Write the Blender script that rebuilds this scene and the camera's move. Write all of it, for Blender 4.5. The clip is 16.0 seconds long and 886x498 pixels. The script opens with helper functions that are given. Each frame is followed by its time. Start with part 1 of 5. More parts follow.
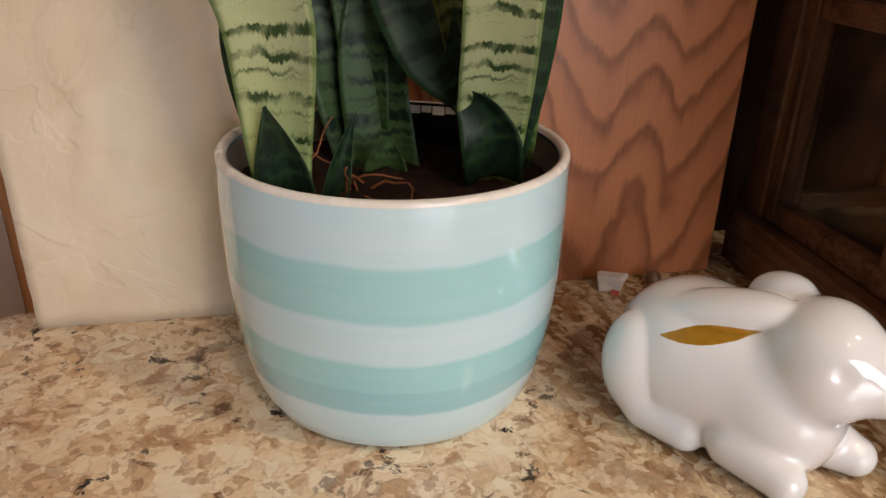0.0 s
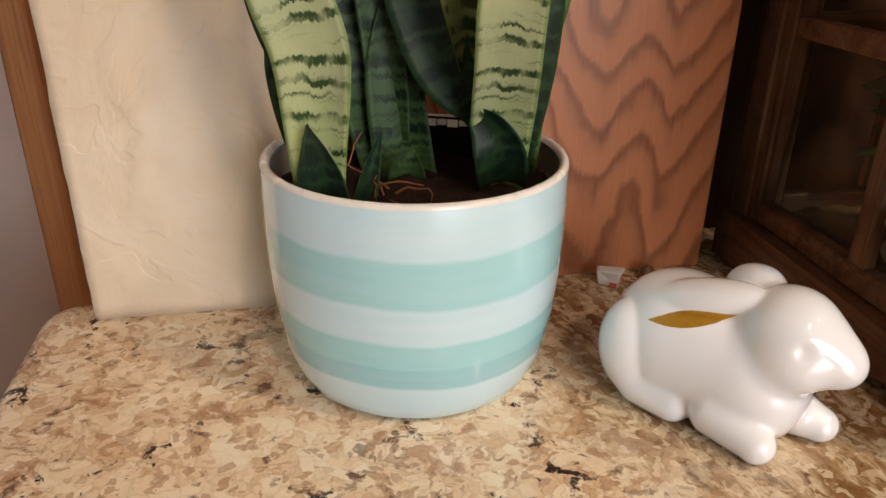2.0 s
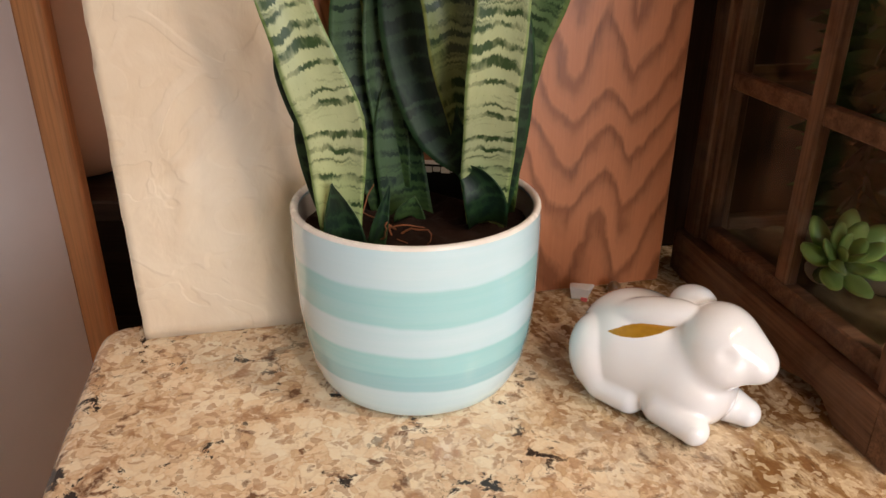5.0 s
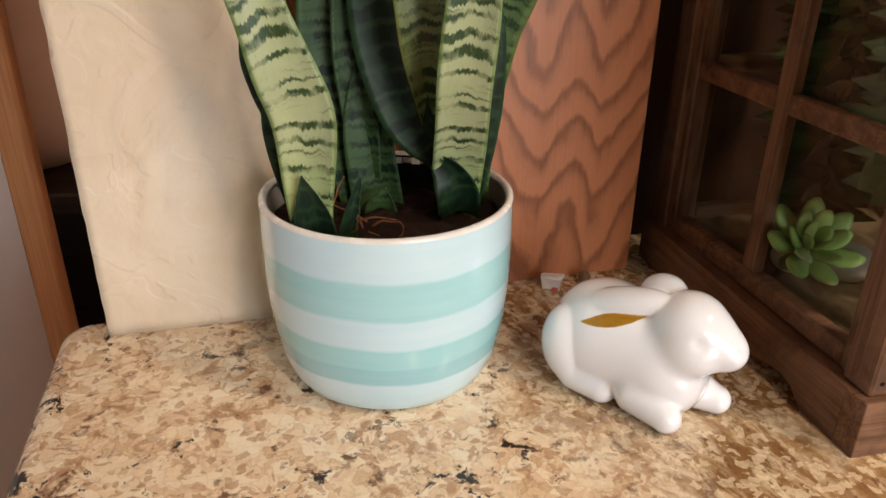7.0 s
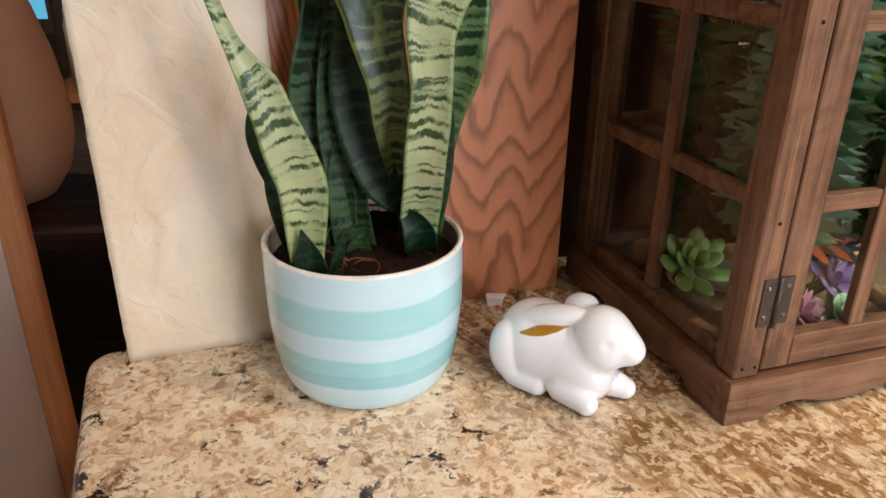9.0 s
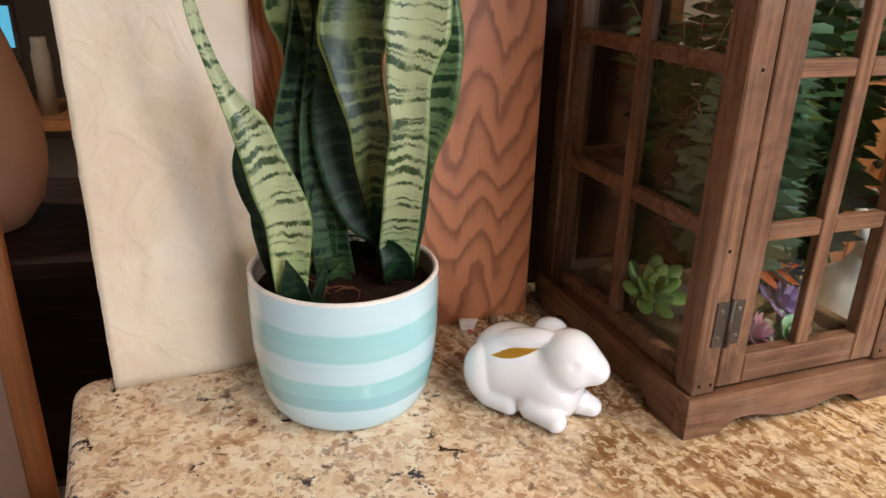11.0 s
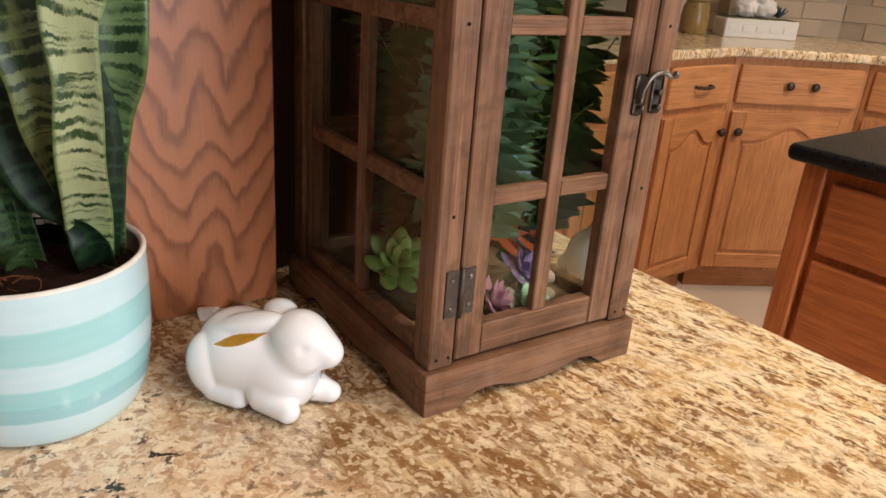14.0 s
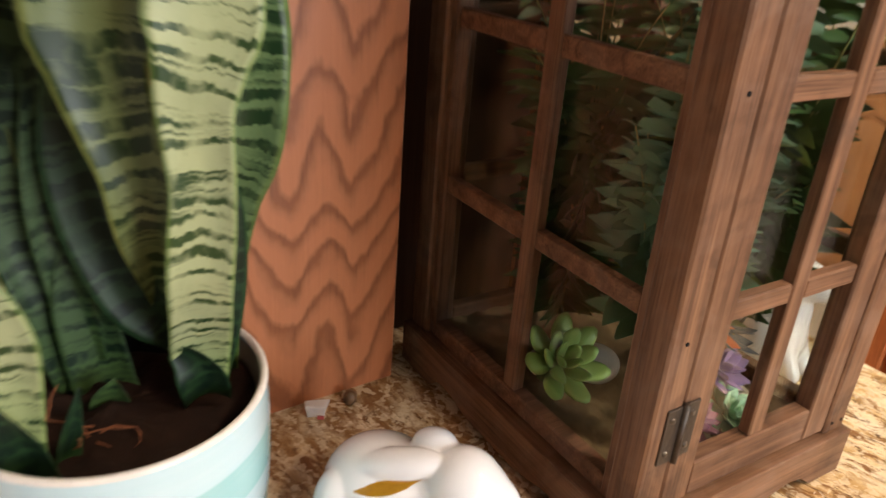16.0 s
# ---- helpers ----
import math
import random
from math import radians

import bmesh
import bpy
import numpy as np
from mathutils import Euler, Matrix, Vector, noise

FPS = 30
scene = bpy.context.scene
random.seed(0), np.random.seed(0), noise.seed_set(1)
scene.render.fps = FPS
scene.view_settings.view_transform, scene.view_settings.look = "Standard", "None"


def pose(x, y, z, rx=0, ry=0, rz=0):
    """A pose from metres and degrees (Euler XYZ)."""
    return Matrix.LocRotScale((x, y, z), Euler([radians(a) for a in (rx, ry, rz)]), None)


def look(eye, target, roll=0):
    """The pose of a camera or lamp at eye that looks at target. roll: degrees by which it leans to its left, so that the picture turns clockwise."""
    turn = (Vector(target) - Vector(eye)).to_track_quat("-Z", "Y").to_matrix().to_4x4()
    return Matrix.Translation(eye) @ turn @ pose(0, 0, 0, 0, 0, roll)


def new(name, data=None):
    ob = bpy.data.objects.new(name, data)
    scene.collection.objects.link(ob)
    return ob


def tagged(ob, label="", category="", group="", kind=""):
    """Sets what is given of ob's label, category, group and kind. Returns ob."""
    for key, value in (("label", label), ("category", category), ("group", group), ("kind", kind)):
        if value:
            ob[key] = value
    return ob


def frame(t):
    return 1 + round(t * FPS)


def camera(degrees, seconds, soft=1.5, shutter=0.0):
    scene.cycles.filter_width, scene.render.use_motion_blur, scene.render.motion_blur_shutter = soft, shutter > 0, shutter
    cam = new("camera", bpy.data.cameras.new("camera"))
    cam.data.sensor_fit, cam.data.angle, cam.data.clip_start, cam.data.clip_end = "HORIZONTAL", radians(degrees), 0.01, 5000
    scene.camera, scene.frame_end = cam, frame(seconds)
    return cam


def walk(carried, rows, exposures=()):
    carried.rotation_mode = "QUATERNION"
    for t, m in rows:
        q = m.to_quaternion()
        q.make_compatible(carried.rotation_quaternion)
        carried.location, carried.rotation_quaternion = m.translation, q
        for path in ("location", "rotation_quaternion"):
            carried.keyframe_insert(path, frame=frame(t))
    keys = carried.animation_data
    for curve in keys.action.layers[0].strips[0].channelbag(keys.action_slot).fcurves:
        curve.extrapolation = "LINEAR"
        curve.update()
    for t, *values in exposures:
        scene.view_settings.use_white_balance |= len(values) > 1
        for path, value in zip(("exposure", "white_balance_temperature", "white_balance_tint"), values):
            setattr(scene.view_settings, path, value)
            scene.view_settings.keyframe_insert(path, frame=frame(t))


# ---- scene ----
cam = camera(62.0, 16.0, shutter=0.5)
PATH = [
    (0, (0.023, 0.046, 0.215), (0.01, 1.865, -0.618), 1.4),
    (0.5, (0.026, 0.039, 0.215), (-0.007, 1.863, -0.604), 0.7),
    (1, (0.023, 0.008, 0.228), (-0.003, 1.835, -0.584), 0.4),
    (1.5, (0.021, 0.004, 0.232), (-0.003, 1.822, -0.602), 0.7),
    (2, (0.019, 0.003, 0.233), (-0.012, 1.821, -0.601), 0.8),
    (2.5, (0.017, -0.006, 0.24), (-0.011, 1.81, -0.599), 0.5),
    (3, (0.02, -0.026, 0.251), (-0.007, 1.79, -0.585), 0.1),
    (5.3, (0.015, -0.07, 0.283), (0.02, 1.752, -0.543), -0.1),
    (5.5, (0.018, -0.071, 0.281), (0.023, 1.746, -0.554), -0.4),
    (6, (0.016, -0.07, 0.275), (0.031, 1.746, -0.562), -0.5),
    (6.5, (0.015, -0.065, 0.271), (0.061, 1.747, -0.575), 0.0),
    (7, (0.011, -0.063, 0.282), (0.104, 1.744, -0.57), 0.7),
    (7.5, (0.003, -0.095, 0.299), (0.141, 1.713, -0.544), 1.3),
    (8, (0.006, -0.128, 0.318), (0.185, 1.671, -0.537), 0.9),
    (8.5, (-0.005, -0.151, 0.334), (0.22, 1.645, -0.517), 0.9),
    (9, (-0.014, -0.166, 0.346), (0.24, 1.641, -0.472), 0.8),
    (11.5, (-0.025, -0.201, 0.362), (0.353, 1.613, -0.39), 1.2),
    (12, (0.009, -0.206, 0.361), (0.441, 1.596, -0.392), 0.7),
    (12.5, (0.042, -0.21, 0.351), (0.543, 1.588, -0.367), 0.2),
    (13, (0.06, -0.22, 0.347), (0.597, 1.575, -0.352), 0.1),
    (13.2, (0.072, -0.22, 0.339), (0.671, 1.549, -0.375), 1.0),
    (13.5, (0.072, -0.196, 0.331), (0.79, 1.516, -0.412), 2.9),
    (14, (0.062, -0.181, 0.335), (0.848, 1.497, -0.417), 4.3),
    (14.5, (0.053, -0.17, 0.34), (0.857, 1.508, -0.395), 4.3),
    (15, (0.038, -0.13, 0.355), (0.853, 1.535, -0.396), 4.4),
    (15.5, (-0.008, -0.114, 0.371), (0.727, 1.584, -0.387), 4.1),
    (15.7, (-0.005, -0.068, 0.357), (0.712, 1.646, -0.382), 4.6),
    (16, (0.023, 0.009, 0.358), (0.75, 1.671, -0.484), 4.5),
]
walk(cam, [(t, look(eye, target, roll)) for t, eye, target, roll in PATH],
     exposures=[(0, -0.82, 7000, 13), (0.6, -0.80, 7000, 13), (1.2, -0.58, 7050, 13), (3, -0.58, 7100, 13), (5.5, -0.42, 7000, 13), (7.5, -0.42, 6800, 11), (9, -0.34, 6400, 10), (11.5, -0.36, 6350, 10),
                (12.5, -0.38, 6600, 10), (14.5, -0.40, 6650, 10), (15.5, -0.46, 6450, 10), (16, -0.18, 6900, 11)])

# ---- world and light ----
world = bpy.data.worlds.new("world")
scene.world = world
world.use_nodes = True
sky = world.node_tree.nodes.new("ShaderNodeTexSky")
sky.sky_type, sky.sun_disc = "NISHITA", False
sky.sun_elevation, sky.sun_rotation = radians(35), radians(150)
world.node_tree.links.new(sky.outputs[0], world.node_tree.nodes["Background"].inputs[0])
world.node_tree.nodes["Background"].inputs[1].default_value = 0.08

FLOOR, CEIL = -0.91, 1.55
KT = 12.5                       # the peninsula's turn against the world axes
KM = pose(0, 0, 0, 0, 0, KT)


def area_lamp(name, m, sx, sy, power, colour):
    d = bpy.data.lights.new(name, "AREA")
    d.shape, d.size, d.size_y, d.energy, d.color = "RECTANGLE", sx, sy, power, colour
    ob = new(name, d)
    ob.matrix_world = m
    return ob


WARM, COOL = (1.0, 0.80, 0.62), (0.80, 0.88, 1.0)
# daylight through the window behind and to the right of the camera
area_lamp("window_daylight", look((1.75, -2.93, 0.75), (0.3, 0.3, 0.1)), 1.7, 1.1, 104, COOL)
DOWNLIGHTS = [(0.62, -1.05), (1.25, -0.35), (2.0, 0.6), (3.1, 1.3), (-1.15, 1.35), (1.5, 2.6), (3.4, 0.2)]
BEAMS = [98, 122, 150, 62, 86, 26, 50]
for (lx, ly), watts in zip(DOWNLIGHTS, BEAMS):
    d = bpy.data.lights.new("downlight_beam", "SPOT")
    d.energy, d.color, d.spot_size, d.spot_blend, d.shadow_soft_size = watts, WARM, radians(125), 0.6, 0.075
    ob = new("downlight_beam", d)
    ob.matrix_world = look((lx, ly, CEIL - 0.02), (lx, ly + 0.001, 0))


# ---- materials ----
class Nodes:
    """A short way to write node materials."""

    def __init__(self, name):
        self.mat = bpy.data.materials.new(name)
        self.mat.use_nodes = True
        self.tree = self.mat.node_tree
        self.bsdf = self.tree.nodes["Principled BSDF"]

    def add(self, kind, **sets):
        n = self.tree.nodes.new(kind)
        for k, v in sets.items():
            if k in n.inputs:
                n.inputs[k].default_value = v
        return n

    def link(self, a, b):
        self.tree.links.new(a, b)
        return b

    def coords(self, which="Object", scale=(1, 1, 1), turn=(0, 0, 0), shift=(0, 0, 0)):
        t = self.tree.nodes.new("ShaderNodeTexCoord")
        m = self.tree.nodes.new("ShaderNodeMapping")
        m.inputs["Scale"].default_value, m.inputs["Rotation"].default_value, m.inputs["Location"].default_value = scale, turn, shift
        self.link(t.outputs[which], m.inputs["Vector"])
        return m.outputs[0]

    def noise(self, vec, scale, detail=4, rough=0.55, warp=0.0):
        n = self.add("ShaderNodeTexNoise", Scale=scale, Detail=detail, Roughness=rough, Distortion=warp)
        self.link(vec, n.inputs["Vector"])
        return n

    def ramp(self, fac, stops, ease="LINEAR"):
        r = self.tree.nodes.new("ShaderNodeValToRGB")
        r.color_ramp.interpolation = ease
        el = r.color_ramp.elements
        while len(el) < len(stops):
            el.new(0.5)
        for e, (p, c) in zip(el, stops):
            e.position = p
            e.color = (c, c, c, 1) if not isinstance(c, tuple) else (*c, 1)
        self.link(fac, r.inputs[0])
        return r.outputs[0]

    def mix(self, fac, a, b, how="MIX"):
        m = self.tree.nodes.new("ShaderNodeMix")
        m.data_type, m.blend_type = "RGBA", how
        for s, v in ((m.inputs[0], fac), (m.inputs[6], a), (m.inputs[7], b)):
            if isinstance(v, (int, float)):
                s.default_value = v
            elif isinstance(v, tuple):
                s.default_value = (*v, 1)
            else:
                self.link(v, s)
        return m.outputs[2]

    def math(self, op, a, b=0.0, c=0.0):
        m = self.tree.nodes.new("ShaderNodeMath")
        m.operation = op
        for s, v in zip(m.inputs, (a, b, c)):
            if isinstance(v, (int, float)):
                s.default_value = v
            else:
                self.link(v, s)
        return m.outputs[0]

    def done(self, colour=None, rough=None, bump=None, strength=0.2, distance=0.002, coat=0.0, metal=0.0, spec=0.5, sub=0.0):
        b = self.bsdf
        for s, v in ((b.inputs["Base Color"], colour), (b.inputs["Roughness"], rough)):
            if v is None:
                continue
            if isinstance(v, tuple):
                s.default_value = (*v, 1)
            elif isinstance(v, (int, float)):
                s.default_value = v
            else:
                self.link(v, s)
        b.inputs["Coat Weight"].default_value, b.inputs["Coat Roughness"].default_value = coat, 0.04
        b.inputs["Metallic"].default_value, b.inputs["Specular IOR Level"].default_value = metal, spec
        if bump is not None:
            n = self.add("ShaderNodeBump", Strength=strength, Distance=distance)
            self.link(bump, n.inputs["Height"])
            self.link(n.outputs[0], b.inputs["Normal"])
        return self.mat


def plain(name, colour, rough=0.5, vary=0.12, scale=40.0, metal=0.0, coat=0.0, bump=0.1, spec=0.5):
    """Paint, metal or ceramic with slight unevenness at two scales."""
    n = Nodes(name)
    v = n.coords()
    a, b = n.noise(v, scale, 5), n.noise(v, scale * 0.12, 3)
    dark = tuple(c * (1 - vary) for c in colour)
    light = tuple(min(1, c * (1 + vary * 0.6)) for c in colour)
    col = n.mix(0.5, n.ramp(a.outputs[0], [(0.3, dark), (0.7, light)]), n.ramp(b.outputs[0], [(0.35, dark), (0.65, light)]))
    r = n.ramp(a.outputs[0], [(0.3, max(0.02, rough - 0.06)), (0.7, min(1, rough + 0.08))])
    return n.done(col, r, a.outputs[0], bump, 0.001, coat=coat, metal=metal, spec=spec)


def granite_material():
    """Cream crystals in brown pools with black mica, turning to gold with dark streaks along y towards the kitchen."""
    n = Nodes("granite")
    v = n.coords()
    warp = n.noise(v, 42, 4)
    off = n.add("ShaderNodeVectorMath")
    off.operation = "MULTIPLY_ADD"
    n.link(warp.outputs[1], off.inputs[0])
    off.inputs[1].default_value = (0.024, 0.024, 0.024)
    n.link(v, off.inputs[2])
    pv = off.outputs[0]
    # crystals of two sizes
    vo = n.add("ShaderNodeTexVoronoi", Scale=118.0)
    n.link(pv, vo.inputs["Vector"])
    sep = n.add("ShaderNodeSeparateColor")
    n.link(vo.outputs["Color"], sep.inputs[0])
    big = n.noise(v, 8, 5, 0.6, 0.6)
    mid = n.noise(pv, 64, 6, 0.62)
    soft = n.noise(v, 24, 4, 0.6, 0.4)
    cell = n.math("ADD", n.math("MULTIPLY_ADD", sep.outputs[0], 0.72, 0.19), n.math("MULTIPLY", n.math("SUBTRACT", soft.outputs[0], 0.5), 0.8))
    col = n.ramp(cell, [(0.0, (0.52, 0.33, 0.20)), (0.22, (0.66, 0.465, 0.30)), (0.42, (0.77, 0.585, 0.41)), (0.60, (0.82, 0.655, 0.475)), (0.80, (0.88, 0.755, 0.585)), (1.0, (0.90, 0.81, 0.66))])
    vs = n.add("ShaderNodeTexVoronoi", Scale=230.0)
    n.link(pv, vs.inputs["Vector"])
    ss = n.add("ShaderNodeSeparateColor")
    n.link(vs.outputs["Color"], ss.inputs[0])
    col = n.mix(n.ramp(ss.outputs[1], [(0.62, 0.0), (0.75, 0.55)]), col, (0.88, 0.77, 0.61))
    col = n.mix(n.ramp(ss.outputs[2], [(0.80, 0.0), (0.86, 0.6)]), col, (0.40, 0.225, 0.13))
    # rosy clouds and brown pools between the crystals
    col = n.mix(n.ramp(big.outputs[0], [(0.46, 0.0), (0.64, 0.18)]), col, (0.56, 0.35, 0.225))
    pool = n.noise(pv, 44, 6, 0.62, 0.3)
    col = n.mix(n.ramp(pool.outputs[0], [(0.33, 0.9), (0.385, 0.6), (0.425, 0.0)]), col, (0.40, 0.225, 0.125))
    ve = n.add("ShaderNodeTexVoronoi", Scale=118.0)
    ve.feature = "DISTANCE_TO_EDGE"
    n.link(pv, ve.inputs["Vector"])
    col = n.mix(n.math("MULTIPLY", n.ramp(ve.outputs[0], [(0.0, 0.5), (0.10, 0.0)]), n.ramp(soft.outputs[0], [(0.35, 0.85), (0.62, 0.15)])), col, (0.36, 0.20, 0.105))
    col = n.mix(n.ramp(mid.outputs[0], [(0.33, 0.95), (0.375, 0.5), (0.41, 0.0)]), col, (0.15, 0.07, 0.036))
    # the gold zone and the brown seam where it begins
    sx = n.add("ShaderNodeSeparateXYZ")
    n.link(v, sx.inputs[0])
    place = n.math("ADD", n.math("ADD", sx.outputs[0], n.math("MULTIPLY", sx.outputs[1], 0.30)), n.math("MULTIPLY", n.math("SUBTRACT", big.outputs[0], 0.5), 0.30))
    zone = n.ramp(place, [(0.20, 0.0), (0.30, 1.0)])
    seam = n.ramp(place, [(0.17, 0.0), (0.26, 1.0), (0.40, 0.9), (0.60, 0.0)])
    wob = n.add("ShaderNodeVectorMath")
    wob.operation = "MULTIPLY_ADD"
    n.link(n.noise(v, 12, 3).outputs[1], wob.inputs[0])
    wob.inputs[1].default_value = (0.035, 0.02, 0.0)
    n.link(v, wob.inputs[2])

    def streaks(across, along, turn, detail, rough):
        t1 = n.add("ShaderNodeMapping")
        t1.inputs["Rotation"].default_value = (0, 0, radians(turn))
        n.link(wob.outputs[0], t1.inputs["Vector"])
        t2 = n.add("ShaderNodeMapping")
        t2.inputs["Scale"].default_value = (across, along, 40)
        n.link(t1.outputs[0], t2.inputs["Vector"])
        return n.noise(t2.outputs[0], 1.0, detail, rough, 0.25).outputs[0]

    broad, thin, hair = streaks(60, 22, -8, 6, 0.62), streaks(120, 34, -10, 7, 0.66), streaks(240, 60, -6, 6, 0.7)
    gold = n.mix(n.ramp(broad, [(0.40, 0.9), (0.54, 0.0)]), n.mix(n.ramp(soft.outputs[0], [(0.4, 0.0), (0.62, 1.0)]), (0.86, 0.70, 0.46), (0.84, 0.74, 0.57)), (0.58, 0.385, 0.17))
    herd = n.noise(v, 19, 4, 0.6, 0.8).outputs[0]
    crowd = n.ramp(herd, [(0.36, 0.15), (0.52, 1.0)])
    gold = n.mix(n.math("MULTIPLY", crowd, n.ramp(thin, [(0.43, 0.97), (0.50, 0.0)])), gold, (0.25, 0.130, 0.055))
    gold = n.mix(n.math("MULTIPLY", crowd, n.ramp(hair, [(0.39, 0.95), (0.46, 0.0)])), gold, (0.095, 0.050, 0.026))
    gold = n.mix(n.ramp(pool.outputs[0], [(0.36, 0.8), (0.42, 0.0)]), gold, (0.30, 0.165, 0.075))
    gold = n.mix(n.math("MULTIPLY", seam, n.ramp(broad, [(0.40, 0.97), (0.62, 0.36)])), gold, (0.225, 0.118, 0.048))
    gold = n.mix(n.ramp(ss.outputs[1], [(0.66, 0.0), (0.80, 0.5)]), gold, (0.86, 0.76, 0.58))
    col = n.mix(zone, col, gold)
    # black mica, in gathered flecks
    spot = n.noise(pv, 36, 8, 0.72)
    gate = n.noise(v, 14, 2)
    black = n.math("MULTIPLY", n.ramp(spot.outputs[0], [(0.396, 1.0), (0.411, 0.0)]), n.ramp(gate.outputs[0], [(0.38, 0.5), (0.50, 1.0)]))
    black = n.math("MULTIPLY", black, n.math("SUBTRACT", 1.0, n.math("MULTIPLY", zone, 0.75)))
    col = n.mix(black, col, (0.03, 0.022, 0.018))
    fine = n.noise(v, 420, 3)
    col = n.mix(0.22, col, n.ramp(fine.outputs[0], [(0.3, (0.35, 0.25, 0.17)), (0.7, (0.9, 0.82, 0.68))]), "OVERLAY")
    return n.done(col, n.ramp(mid.outputs[0], [(0.3, 0.08), (0.7, 0.17)]), fine.outputs[0], 0.03, 0.0005)


def oak_panel_material():
    """Flat-sawn oak with cathedral figure; the object frame has u across and z up."""
    n = Nodes("oak_cathedral")
    v = n.coords()
    s = n.add("ShaderNodeSeparateXYZ")
    n.link(v, s.inputs[0])
    wob = n.noise(n.coords(scale=(1, 1, 0.4)), 16, 3)
    x = n.math("ABSOLUTE", n.math("SUBTRACT", s.outputs[0], n.math("ADD", 0.222, n.math("MULTIPLY", wob.outputs[0], 0.028))))
    peak = n.math("MULTIPLY", n.math("MAXIMUM", n.math("SUBTRACT", 1.0, n.math("POWER", n.math("DIVIDE", x, 0.024), 1.5)), 0.0), 0.034)
    side = n.math("MULTIPLY", n.math("MAXIMUM", n.math("SUBTRACT", x, 0.020), 0.0), 0.95)
    far = n.math("MULTIPLY", n.math("POWER", n.math("MAXIMUM", n.math("SUBTRACT", x, 0.03), 0.0), 2.0), 18.0)
    h = n.math("ADD", peak, n.math("ADD", side, far))
    big = n.noise(n.coords(scale=(1, 1, 0.6)), 22, 4)
    ripple = n.noise(n.coords(scale=(1, 1, 0.25)), 260, 3)
    z = n.math("ADD", s.outputs[2], n.math("ADD", n.math("MULTIPLY", big.outputs[0], 0.075), n.math("MULTIPLY", ripple.outputs[0], 0.005)))
    slow = n.noise(n.coords(scale=(0.15, 1, 1)), 9, 2)
    z = n.math("ADD", z, n.math("MULTIPLY", slow.outputs[0], 0.10))
    f = n.math("FRACT", n.math("DIVIDE", n.math("SUBTRACT", z, n.math("MULTIPLY", h, 1.25)), 0.046))
    band = n.ramp(f, [(0.0, 0.35), (0.06, 0.0), (0.40, 0.03), (0.62, 0.35), (0.80, 0.95), (0.90, 1.0), (1.0, 0.35)])
    fibre = n.noise(n.coords(scale=(700, 700, 9)), 1.0, 4, 0.6)
    pores = n.noise(n.coords(scale=(420, 420, 26)), 1.0, 3, 0.6)
    light = n.mix(fibre.outputs[0], (0.45, 0.158, 0.068), (0.53, 0.210, 0.098))
    col = n.mix(n.math("MULTIPLY", band, 0.74), light, (0.19, 0.060, 0.022))
    col = n.mix(n.math("MULTIPLY", n.ramp(pores.outputs[0], [(0.36, 0.7), (0.46, 0.0)]), n.math("ADD", 0.08, n.math("MULTIPLY", band, 0.35))), col, (0.11, 0.04, 0.018))
    return n.done(col, n.ramp(fibre.outputs[0], [(0.3, 0.34), (0.7, 0.46)]), pores.outputs[0], 0.12, 0.0006)


def wood_material(name, axis, light, dark, rough=0.5, fine=1.0, knots=0.3, dust=0.0):
    """Straight-grained wood with the grain along one axis of the object."""
    n = Nodes(name)
    k = {"x": (6, 110, 110), "y": (110, 6, 110), "z": (110, 110, 6)}[axis]
    k2 = {"x": (14, 600, 600), "y": (600, 14, 600), "z": (600, 600, 14)}[axis]
    a = n.noise(n.coords(scale=tuple(c * fine for c in k)), 1.0, 5, 0.6, 0.7)
    b = n.noise(n.coords(scale=tuple(c * fine for c in k2)), 1.0, 3, 0.6)
    c = n.noise(n.coords(), 14 * fine, 3)
    col = n.mix(n.ramp(a.outputs[0], [(0.32, 1.0), (0.62, 0.0)]), light, dark)
    col = n.mix(n.ramp(b.outputs[0], [(0.35, 0.5), (0.55, 0.0)]), col, tuple(q * 0.45 for q in dark))
    col = n.mix(n.ramp(c.outputs[0], [(0.45, 0.0), (0.72, knots)]), col, tuple(min(1, q * 1.35) for q in light))
    if dust:
        # rubbed, greyed stain in patches, and dark smudges
        p, q = n.noise(n.coords(), 26, 5, 0.65, 0.8), n.noise(n.coords(shift=(3, 1, 2)), 17, 4, 0.6, 0.5)
        col = n.mix(n.ramp(p.outputs[0], [(0.46, 0.0), (0.66, dust)]), col, (0.30, 0.205, 0.155))
        col = n.mix(n.ramp(q.outputs[0], [(0.54, 0.0), (0.68, 0.6)]), col, (0.055, 0.028, 0.017))
    return n.done(col, n.ramp(a.outputs[0], [(0.3, rough + 0.1), (0.7, rough - 0.08)]), b.outputs[0], 0.25, 0.0006, spec=0.28)


